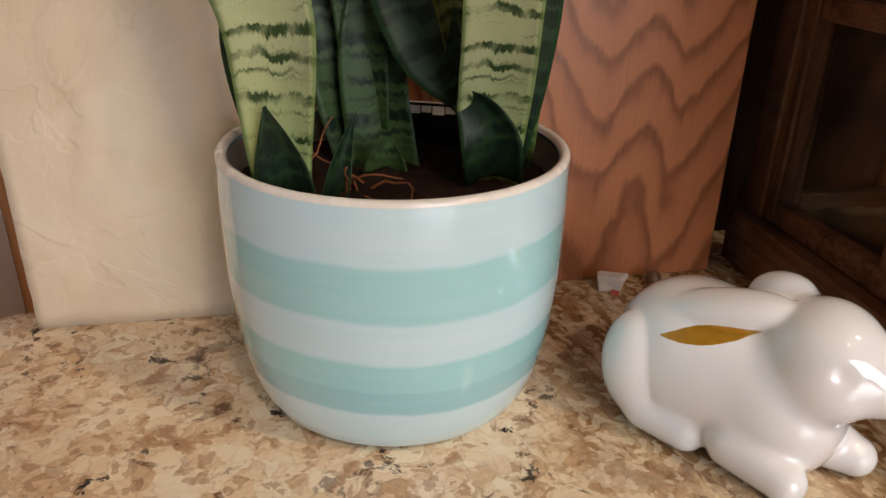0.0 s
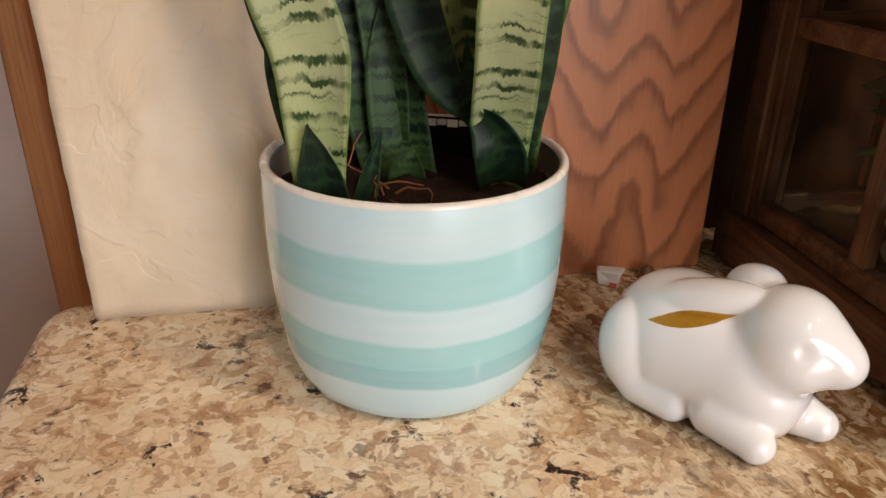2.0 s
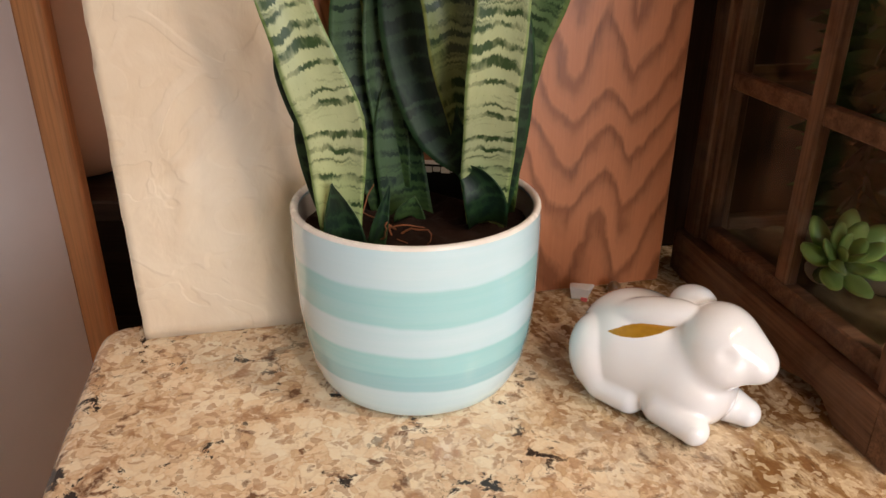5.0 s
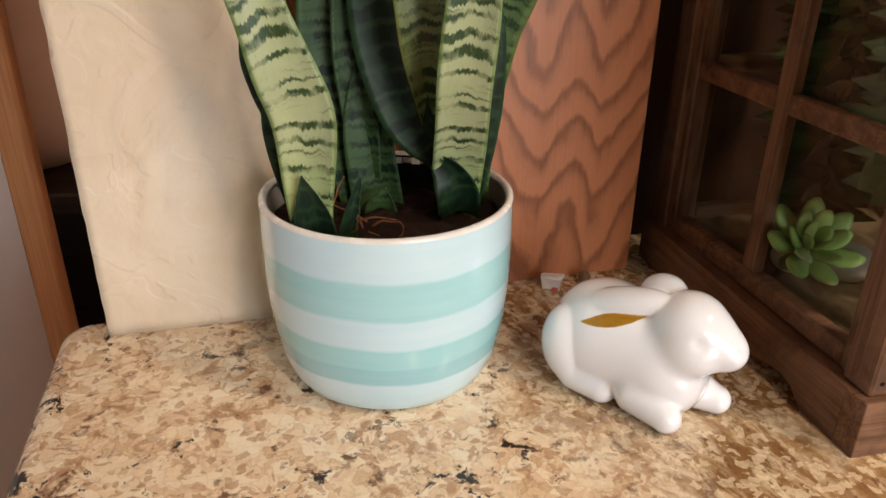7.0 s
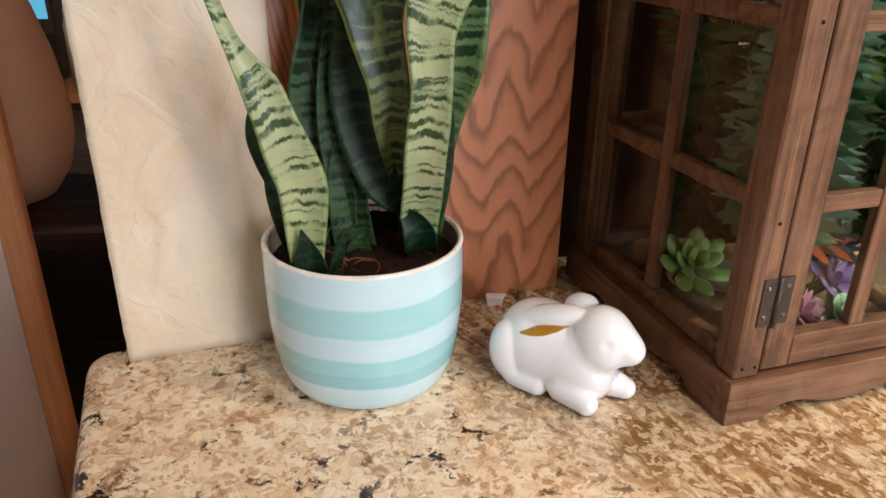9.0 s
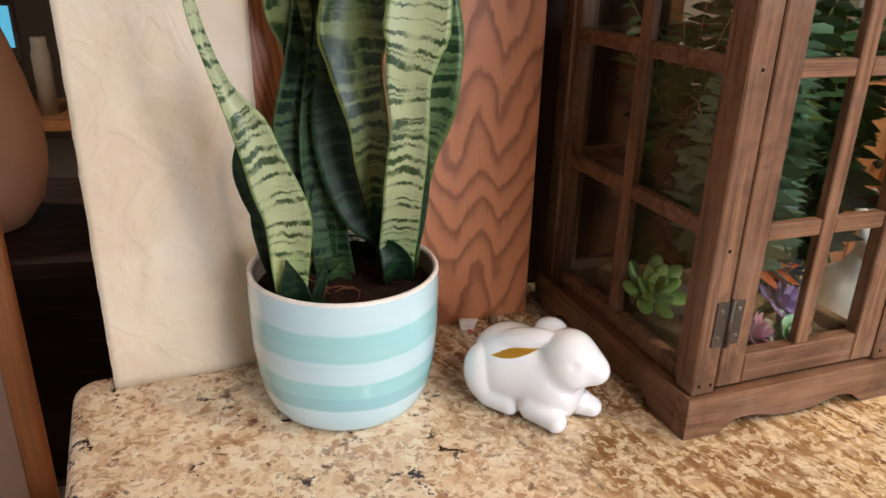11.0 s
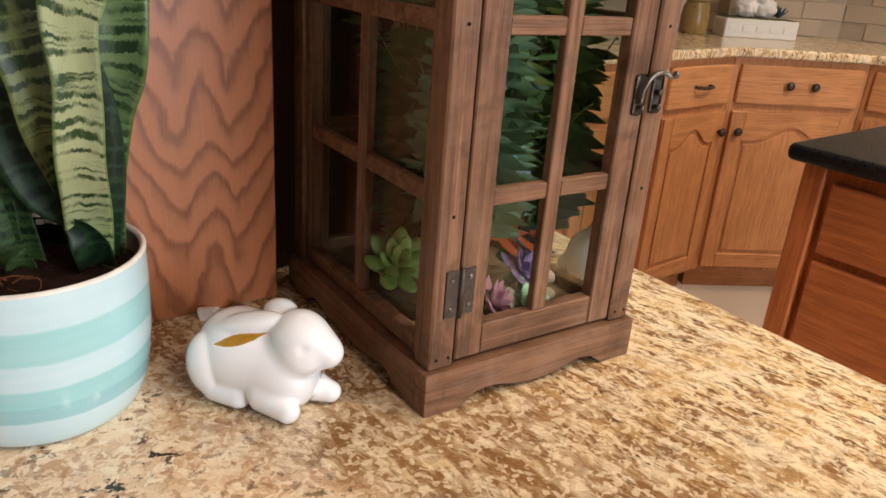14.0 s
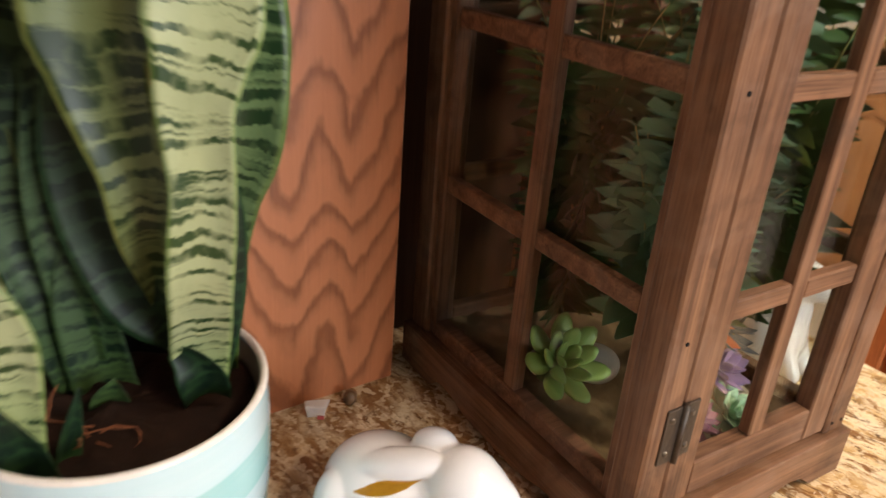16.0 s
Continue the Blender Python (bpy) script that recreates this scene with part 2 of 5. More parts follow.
def leaf_material(name, pale, dark, cover, margin=(0.30, 0.38, 0.09), density=1.0, gloss=0.28):
    """Cross-banded strap leaf; UV holds the way across (0 to 1) and along (metres)."""
    n = Nodes(name)
    uv = n.add("ShaderNodeUVMap")
    uv.uv_map = "UVMap"
    s = n.add("ShaderNodeSeparateXYZ")
    n.link(uv.outputs[0], s.inputs[0])
    u, w = s.outputs[0], s.outputs[1]

    def flat(ku, kw, scale, detail, rough=0.6):
        m = n.add("ShaderNodeMapping")
        m.inputs["Scale"].default_value = (ku, kw, 1)
        n.link(uv.outputs[0], m.inputs["Vector"])
        return n.noise(m.outputs[0], scale, detail, rough)

    jag = flat(22, 90, 1.0, 4, 0.75)
    wave = flat(2.2, 12, 1.0, 2)
    along = n.math("ADD", w, n.math("ADD", n.math("MULTIPLY", jag.outputs[0], 0.0075), n.math("MULTIPLY", wave.outputs[0], 0.012)))
    comb = n.add("ShaderNodeCombineXYZ")
    n.link(n.math("MULTIPLY", u, 0.30), comb.inputs[0])
    n.link(n.math("MULTIPLY", along, 150.0 * density), comb.inputs[1])
    bands = n.noise(comb.outputs[0], 1.0, 2, 0.55)
    lo = 0.475 + 0.28 * (cover - 0.5)
    gap = flat(3.0, 34, 1.0, 3)
    mask = n.math("MULTIPLY", n.ramp(bands.outputs[0], [(lo - 0.045, 1.0), (lo + 0.03, 0.0)]), n.ramp(gap.outputs[0], [(0.36, 0.25), (0.52, 1.0)]))
    speck = flat(26, 330, 1.0, 3)
    mask = n.math("MAXIMUM", mask, n.math("MULTIPLY", n.ramp(speck.outputs[0], [(0.27, 0.8), (0.36, 0.0)]), 0.55))
    cloud = flat(1.6, 22, 1.0, 4)
    body = n.mix(n.ramp(cloud.outputs[0], [(0.35, 0.0), (0.7, 0.55)]), pale, tuple(p * 0.55 + q * 0.45 for p, q in zip(pale, dark)))
    body = n.mix(n.ramp(w, [(0.0, 0.75), (0.07, 0.0)]), body, tuple(a * b for a, b in zip(pale, (0.88, 0.98, 0.45))))
    col = n.mix(mask, body, dark)
    edge = n.math("ABSOLUTE", n.math("SUBTRACT", u, 0.5))
    edge = n.math("ADD", edge, n.math("MULTIPLY", n.math("SUBTRACT", wave.outputs[0], 0.5), 0.08))
    col = n.mix(n.ramp(edge, [(0.44, 0.0), (0.475, 0.7)]), col, margin)
    mat = n.done(col, n.ramp(cloud.outputs[0], [(0.3, gloss), (0.7, gloss + 0.14)]), speck.outputs[0], 0.10, 0.0008, spec=0.32)
    return mat


def pot_material():
    n = Nodes("striped_glaze")
    v = n.coords()
    s = n.add("ShaderNodeSeparateXYZ")
    n.link(v, s.inputs[0])
    w = n.noise(v, 14, 3)
    z = n.math("ADD", s.outputs[2], n.math("MULTIPLY", n.math("SUBTRACT", w.outputs[0], 0.5), 0.007))
    z = n.math("DIVIDE", z, 0.125)
    pale, teal, deep = (0.585, 0.82, 0.93), (0.325, 0.69, 0.75), (0.265, 0.605, 0.69)
    col = n.ramp(z, [(0.0, pale), (0.198, pale), (0.212, deep), (0.296, deep), (0.310, teal), (0.408, teal), (0.424, pale), (0.560, pale), (0.576, teal), (0.752, teal), (0.768, pale), (1.0, pale)])
    brush = n.noise(n.coords(scale=(1, 1, 22)), 9, 4)
    col = n.mix(0.16, col, n.ramp(brush.outputs[0], [(0.35, (0.42, 0.72, 0.72)), (0.65, (0.72, 0.84, 0.86))]))
    return n.done(col, 0.07, w.outputs[0], 0.02, 0.001, coat=0.8)


def glass_material():
    n = Nodes("window_glass")
    n.tree.nodes.remove(n.bsdf)
    out = n.tree.nodes["Material Output"]
    tr = n.add("ShaderNodeBsdfTransparent")
    tr.inputs[0].default_value = (0.93, 0.95, 0.93, 1)
    gl = n.add("ShaderNodeBsdfGlossy", Roughness=0.02)
    fr = n.add("ShaderNodeLayerWeight", Blend=0.5)
    fr = n.math("ADD", 0.035, n.math("MULTIPLY", n.math("POWER", fr.outputs["Facing"], 5.0), 0.9))
    smear = n.noise(n.coords(), 30, 3)
    fac = n.math("MULTIPLY", fr, n.ramp(smear.outputs[0], [(0.3, 0.9), (0.7, 1.2)]))
    mx = n.add("ShaderNodeMixShader")
    n.link(fac, mx.inputs[0])
    n.link(tr.outputs[0], mx.inputs[1])
    n.link(gl.outputs[0], mx.inputs[2])
    n.link(mx.outputs[0], out.inputs[0])
    return n.mat


def glow(name, colour, strength):
    n = Nodes(name)
    n.bsdf.inputs["Base Color"].default_value = (*colour, 1)
    n.bsdf.inputs["Emission Color"].default_value = (*colour, 1)
    n.bsdf.inputs["Emission Strength"].default_value = strength
    return n.mat


def board_material():
    n = Nodes("plastered_board")
    v = n.coords()
    a, b, c = n.noise(v, 9, 4, 0.6, 0.8), n.noise(v, 60, 5), n.noise(v, 300, 3)
    col = n.mix(n.ramp(a.outputs[0], [(0.38, 0.0), (0.62, 1.0)]), (0.82, 0.695, 0.535), (0.75, 0.60, 0.43))
    col = n.mix(n.ramp(b.outputs[0], [(0.62, 0.0), (0.8, 0.5)]), col, (0.62, 0.50, 0.36))
    smear = n.noise(n.coords(scale=(1.0, 1, 0.55), turn=(0, radians(24), 0)), 26, 5, 0.55, 1.6)
    lump = n.noise(v, 17, 2, 0.5, 1.2)
    step = n.ramp(lump.outputs[0], [(0.47, 0.0), (0.50, 1.0), (0.62, 0.75), (0.64, 0.2)])
    col = n.mix(n.math("MULTIPLY", step, 0.25), col, (0.80, 0.69, 0.55))
    h = n.math("ADD", n.math("MULTIPLY", a.outputs[0], 1.0), n.math("MULTIPLY", c.outputs[0], 0.05))
    h = n.math("ADD", h, n.math("ADD", n.math("MULTIPLY", smear.outputs[0], 0.5), n.math("MULTIPLY", step, 0.22)))
    return n.done(col, 0.5, h, 0.34, 0.005)


def rabbit_material():
    """White porcelain with a gold leaf-shaped inlay in the ear."""
    n = Nodes("gilded_porcelain")
    v = n.coords(shift=(0, 0, 0))
    sub = n.add("ShaderNodeVectorMath")
    sub.operation = "SUBTRACT"
    n.link(v, sub.inputs[0])
    sub.inputs[1].default_value = (.1380, .3195, .0575)
    rot = n.add("ShaderNodeMapping")
    rot.inputs["Rotation"].default_value = (0, radians(17), 0)
    flat = n.add("ShaderNodeMapping")
    flat.inputs["Rotation"].default_value = (0, 0, radians(35))
    n.link(sub.outputs[0], flat.inputs["Vector"])
    n.link(flat.outputs[0], rot.inputs["Vector"])
    s = n.add("ShaderNodeSeparateXYZ")
    n.link(rot.outputs[0], s.inputs[0])
    wob = n.noise(v, 240, 2)
    x = n.math("DIVIDE", s.outputs[0], 0.0200)
    z = n.math("DIVIDE", s.outputs[2], 0.0036)
    e = n.math("ADD", n.math("MULTIPLY", x, x), n.math("ABSOLUTE", z))
    e = n.math("ADD", e, n.math("MULTIPLY", n.math("SUBTRACT", wob.outputs[0], 0.5), 0.25))
    near = n.math("LESS_THAN", n.math("ADD", s.outputs[1], 0.0), 0.010)
    mask = n.math("MULTIPLY", n.math("LESS_THAN", e, 1.0), near)
    tint = n.noise(v, 30, 3)
    white = n.ramp(tint.outputs[0], [(0.3, (0.85, 0.88, 0.93)), (0.7, (0.88, 0.90, 0.94))])
    gold = n.mix(wob.outputs[0], (0.50, 0.24, 0.015), (0.66, 0.36, 0.03))
    col = n.mix(mask, white, gold)
    n.link(n.math("MULTIPLY", mask, 0.55), n.bsdf.inputs["Metallic"])
    n.bsdf.inputs["Roughness"].default_value = 0.13
    m = n.done(col, n.math("ADD", 0.05, n.math("MULTIPLY", mask, 0.30)), tint.outputs[0], 0.012, 0.001, coat=1.0)
    return m


M = {
    "rabbit": rabbit_material(),
    "granite": granite_material(), "oak": oak_panel_material(), "pot": pot_material(), "glass": glass_material(), "board": board_material(),
    "glaze": plain("ivory_glaze", (0.86, 0.83, 0.79), 0.25, 0.1, 60, coat=0.3),
    "inner": plain("grey_glaze", (0.36, 0.34, 0.31), 0.4, 0.2, 60),
    "soil": plain("potting_soil", (0.019, 0.0085, 0.0055), 0.95, 0.5, 220, bump=1.0, spec=0.2),
    "root": plain("dry_root", (0.26, 0.085, 0.030), 0.7, 0.3, 200),
    "white": plain("white_porcelain", (0.78, 0.78, 0.80), 0.12, 0.02, 30, coat=0.7, bump=0.02),
    "black": plain("black_plastic", (0.004, 0.004, 0.004), 0.7, 0.3, 100, spec=0.2),
    "paper": plain("white_paper", (0.74, 0.70, 0.68), 0.8, 0.1, 200),
    "red": plain("red_print", (0.55, 0.10, 0.10), 0.7, 0.2, 200),
    "acorn": plain("brown_husk", (0.16, 0.085, 0.04), 0.45, 0.4, 300, bump=0.5),
    "iron": plain("aged_iron", (0.105, 0.088, 0.075), 0.46, 0.35, 260, metal=0.85, bump=0.4),
    "bronze": plain("dark_bronze", (0.07, 0.055, 0.045), 0.4, 0.3, 200, metal=0.6),
    "nickel": plain("worn_nickel", (0.20, 0.175, 0.15), 0.32, 0.3, 260, metal=0.9, bump=0.2),
    "lan_x": wood_material("walnut_stain_x", "x", (0.268, 0.138, 0.076), (0.106, 0.050, 0.028), 0.5, dust=0.26),
    "lan_y": wood_material("walnut_stain_y", "y", (0.268, 0.138, 0.076), (0.106, 0.050, 0.028), 0.5, dust=0.26),
    "lan_z": wood_material("walnut_stain_z", "z", (0.268, 0.138, 0.076), (0.106, 0.050, 0.028), 0.5, dust=0.26),
    "cab_x": wood_material("honey_oak_x", "x", (0.60, 0.285, 0.122), (0.47, 0.200, 0.078), 0.4, 0.7),
    "cab_z": wood_material("honey_oak_z", "z", (0.60, 0.285, 0.122), (0.47, 0.200, 0.078), 0.4, 0.7),
    "trim": wood_material("orange_trim", "z", (0.60, 0.28, 0.12), (0.52, 0.225, 0.09), 0.4, 0.4),
    "red_x": wood_material("red_oak_x", "x", (0.50, 0.165, 0.052), (0.36, 0.108, 0.032), 0.4, 0.7),
    "red_z": wood_material("red_oak_z", "z", (0.50, 0.165, 0.052), (0.36, 0.108, 0.032), 0.4, 0.7),
    # umber with the shade behind the lantern worked into the colour
    "umber": wood_material("shade_umber_wood", "z", (0.060, 0.026, 0.012), (0.035, 0.014, 0.007), 0.45, 0.5),
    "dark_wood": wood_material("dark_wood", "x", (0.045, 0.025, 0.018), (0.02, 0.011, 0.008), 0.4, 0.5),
    "blackstone": plain("black_stone", (0.010, 0.010, 0.011), 0.30, 0.5, 120, bump=0.02, spec=0.25),
    "wall": plain("grey_white_paint", (0.62, 0.56, 0.53), 0.6, 0.05, 25),
    # far darker than cream, so the enclosing walls bounce less light
    "cream": plain("dim_tan_paint", (0.26, 0.19, 0.125), 0.65, 0.05, 25),
    # ceiling colour kept low to weaken the light bounced from above
    "overhead": plain("dim_ceiling_paint", (0.37, 0.33, 0.285), 0.8, 0.04, 25),
    "ceil": plain("white_paint", (0.74, 0.72, 0.68), 0.7, 0.04, 25),
    "tile": plain("cream_tile", (0.47, 0.375, 0.275), 0.3, 0.07, 12),
    "grout": plain("grout", (0.41, 0.33, 0.245), 0.9, 0.1, 80),
    "floor": plain("pale_floor_tile", (0.64, 0.58, 0.51), 0.35, 0.12, 6),
    "tan": plain("tan_stoneware", (0.74, 0.44, 0.28), 0.5, 0.08, 20),
    "amber": plain("olive_brown_glaze", (0.30, 0.19, 0.065), 0.3, 0.3, 30),
    "sand": plain("moss_and_sand", (0.20, 0.145, 0.075), 0.95, 0.5, 160, bump=1.0),
    "moss": plain("dry_moss", (0.13, 0.12, 0.035), 0.95, 0.5, 160, bump=1.0),
    "lamp": glow("lamp_glow", (1.0, 0.86, 0.68), 45.0),
    "screen": glow("lit_screen", (0.10, 0.42, 0.62), 1.2),
    "blue": plain("pale_blue_petal", (0.32, 0.46, 0.62), 0.6, 0.15, 120),
    "fern_a": plain("fern_green", (0.060, 0.140, 0.038), 0.5, 0.4, 70),
    "fern_b": plain("fern_blue_green", (0.15, 0.285, 0.165), 0.45, 0.3, 70),
    "fern_rib": plain("pale_rib", (0.30, 0.28, 0.10), 0.5, 0.3, 70),
    "fern_c": plain("fern_yellow_green", (0.18, 0.25, 0.05), 0.5, 0.3, 70),
    "succ": plain("jade_green", (0.27, 0.40, 0.10), 0.4, 0.35, 60),
    "mint": plain("mint_green", (0.36, 0.56, 0.38), 0.45, 0.2, 110),
    "pink": plain("pink_petal", (0.50, 0.24, 0.36), 0.5, 0.25, 110),
    "mauve": plain("mauve_petal", (0.30, 0.20, 0.38), 0.5, 0.25, 110),
    "orange": plain("orange_petal", (0.62, 0.13, 0.035), 0.5, 0.25, 110),
    "navy": plain("slate_blue_leaf", (0.045, 0.075, 0.10), 0.5, 0.25, 110),
    "pebble": plain("pale_pebble", (0.60, 0.55, 0.46), 0.7, 0.2, 90),
    "leaf_pale": leaf_material("leaf_pale", (0.43, 0.49, 0.275), (0.027, 0.060, 0.018), 0.48, (0.13, 0.21, 0.05), 1.25, 0.32),
    "leaf_mid": leaf_material("leaf_mid", (0.115, 0.19, 0.08), (0.011, 0.034, 0.012), 0.62, (0.10, 0.16, 0.04)),
    "leaf_olive": leaf_material("leaf_olive", (0.17, 0.215, 0.09), (0.015, 0.036, 0.011), 0.66, (0.18, 0.21, 0.05)),
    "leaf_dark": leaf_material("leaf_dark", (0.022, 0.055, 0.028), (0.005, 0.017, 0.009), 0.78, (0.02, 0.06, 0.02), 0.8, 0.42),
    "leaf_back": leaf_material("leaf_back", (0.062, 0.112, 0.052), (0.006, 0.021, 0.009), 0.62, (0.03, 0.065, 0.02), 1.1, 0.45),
}


# ---- builders ----
def mesh_of(name, bm, mats, smooth=False):
    me = bpy.data.meshes.new(name)
    bmesh.ops.recalc_face_normals(bm, faces=bm.faces[:])
    bm.to_mesh(me)
    bm.free()
    for m in mats if isinstance(mats, (list, tuple)) else [mats]:
        me.materials.append(m)
    if smooth:
        me.shade_smooth()
    return me


def part(name, bm, material, parent, label="", smooth=False):
    ob = new(name, mesh_of(name, bm, material, smooth))
    ob.parent = parent
    return tagged(ob, label)


def thing(name, label, category, m=None, group="", kind=""):
    ob = new(name)
    ob.empty_display_size = 0.05
    ob.matrix_world = m or Matrix()
    return tagged(ob, label, category, group, kind)


def solid(name, bm, material, label, category, m=None, group="", kind="", smooth=False):
    ob = new(name, mesh_of(name, bm, material, smooth))
    ob.matrix_world = m or Matrix()
    return tagged(ob, label, category, group, kind)


def box(x0, x1, y0, y1, z0, z1, bevel=0.0, seg=1, bm=None):
    out = bm or bmesh.new()
    made = bmesh.ops.create_cube(out, size=1.0)["verts"]
    for v in made:
        v.co = Vector(((x0 + x1) / 2 + v.co.x * (x1 - x0), (y0 + y1) / 2 + v.co.y * (y1 - y0), (z0 + z1) / 2 + v.co.z * (z1 - z0)))
    if bevel:
        edges = list({e for v in made for e in v.link_edges})
        bmesh.ops.bevel(out, geom=edges, offset=bevel, segments=seg, affect="EDGES", profile=0.5)
    return out


def prism(points, d0, d1, plane="xz", bevel=0.0):
    """A polygon drawn in a plane and pushed out along the third axis from d0 to d1."""
    bm = bmesh.new()

    def at(p, d):
        return {"xz": (p[0], d, p[1]), "yz": (d, p[0], p[1]), "xy": (p[0], p[1], d)}[plane]

    a = [bm.verts.new(at(p, d0)) for p in points]
    b = [bm.verts.new(at(p, d1)) for p in points]
    bm.faces.new(a)
    bm.faces.new(b[::-1])
    for i in range(len(points)):
        j = (i + 1) % len(points)
        bm.faces.new((a[j], a[i], b[i], b[j]))
    if bevel:
        bmesh.ops.recalc_face_normals(bm, faces=bm.faces[:])
        bmesh.ops.bevel(bm, geom=bm.edges[:], offset=bevel, segments=2, affect="EDGES", profile=0.5)
    return bm


def lathe(profile, n=64, centre=(0, 0), bm=None):
    """A profile of (radius, height) turned about a vertical axis."""
    bm = bm or bmesh.new()
    rings = []
    for r, z in profile:
        if r < 1e-6:
            rings.append([bm.verts.new((centre[0], centre[1], z))])
        else:
            rings.append([bm.verts.new((centre[0] + r * math.cos(2 * math.pi * i / n), centre[1] + r * math.sin(2 * math.pi * i / n), z)) for i in range(n)])
    for a, b in zip(rings, rings[1:]):
        for i in range(n):
            j = (i + 1) % n
            if len(a) == 1 and len(b) > 1:
                bm.faces.new((a[0], b[j], b[i]))
            elif len(b) == 1 and len(a) > 1:
                bm.faces.new((a[i], a[j], b[0]))
            elif len(a) > 1:
                bm.faces.new((a[i], a[j], b[j], b[i]))
    return bm


def tube(points, radii, n=8, bm=None):
    bm = bm or bmesh.new()
    pts = [Vector(p) for p in points]
    rings = []
    for i, p in enumerate(pts):
        t = (pts[min(i + 1, len(pts) - 1)] - pts[max(i - 1, 0)]).normalized()
        a = t.cross(Vector((0.3, 0.2, 1))).normalized()
        b = t.cross(a)
        r = radii[i] if isinstance(radii, (list, tuple)) else radii
        rings.append([bm.verts.new(p + (a * math.cos(2 * math.pi * k / n) + b * math.sin(2 * math.pi * k / n)) * r) for k in range(n)])
    for q, r in zip(rings, rings[1:]):
        for k in range(n):
            bm.faces.new((q[k], q[(k + 1) % n], r[(k + 1) % n], r[k]))
    bm.faces.new(rings[0][::-1])
    bm.faces.new(rings[-1])
    return bm


def glide(values, n):
    """Catmull-Rom through a list of tuples, n samples."""
    p = np.array(values, float)
    p = np.vstack([2 * p[0] - p[1], p, 2 * p[-1] - p[-2]])
    out = []
    for s in np.linspace(0, len(values) - 1.0001, n):
        i = int(s)
        f = s - i
        a, b, c, d = p[i:i + 4]
        out.append(0.5 * (2 * b + (c - a) * f + (2 * a - 5 * b + 4 * c - d) * f * f + (3 * b - a - 3 * c + d) * f ** 3))
    return np.array(out)


def strap_leaf(spine, widths, yaws, cup=0.16, thick=0.0016, ripple=0.0, n=30, across=10, seed=0):
    """A strap leaf along a spine; yaws are the degrees towards which its face looks."""
    rows = glide([(*p, w, y) for p, w, y in zip(spine, widths, yaws)], n)
    bm = bmesh.new()
    uv = bm.loops.layers.uv.new("UVMap")
    rnd = random.Random(seed)
    ph = [rnd.uniform(0, 6.28) for _ in range(4)]
    front, back, tags = [], [], {}
    length = 0.0
    for i, r in enumerate(rows):
        p = Vector(r[:3])
        if i:
            length += (p - Vector(rows[i - 1][:3])).length
        t = Vector(rows[min(i + 1, n - 1)][:3]) - Vector(rows[max(i - 1, 0)][:3])
        t.normalize()
        nrm = Vector((math.cos(radians(r[4])), math.sin(radians(r[4])), 0))
        nrm = (nrm - t * nrm.dot(t)).normalized()
        side = t.cross(nrm) * -1
        w = max(r[3], 0.0012) / 2
        fr, bk = [], []
        for k in range(across + 1):
            a = -1 + 2 * k / across
            wave = ripple * math.sin(length * 42 + ph[0] + (1.7 if a > 0 else 0)) * a * a
            edge = 1 + 0.05 * math.sin(length * 60 + ph[1] + a)
            q = p + side * a * w * edge + nrm * (cup * w * 2 * (a * a - 0.4) + wave)
            th = thick * (1 - 0.75 * a * a)
            v1, v2 = bm.verts.new(q), bm.verts.new(q - nrm * th)
            tags[v1] = tags[v2] = (k / across, length)
            fr.append(v1)
            bk.append(v2)
        front.append(fr)
        back.append(bk)
    faces = []
    for i in range(n - 1):
        for k in range(across):
            faces.append(bm.faces.new((front[i][k], front[i][k + 1], front[i + 1][k + 1], front[i + 1][k])))
            faces.append(bm.faces.new((back[i][k + 1], back[i][k], back[i + 1][k], back[i + 1][k + 1])))
        for k, (a, b) in ((0, (0, 0)), (across, (0, 0))):
            faces.append(bm.faces.new((front[i][k], front[i + 1][k], back[i + 1][k], back[i][k])))
    for i in (0, n - 1):
        for k in range(across):
            faces.append(bm.faces.new((front[i][k], front[i][k + 1], back[i][k + 1], back[i][k])))
    for f in faces:
        for lp in f.loops:
            lp[uv].uv = tags[lp.vert]
    return bm


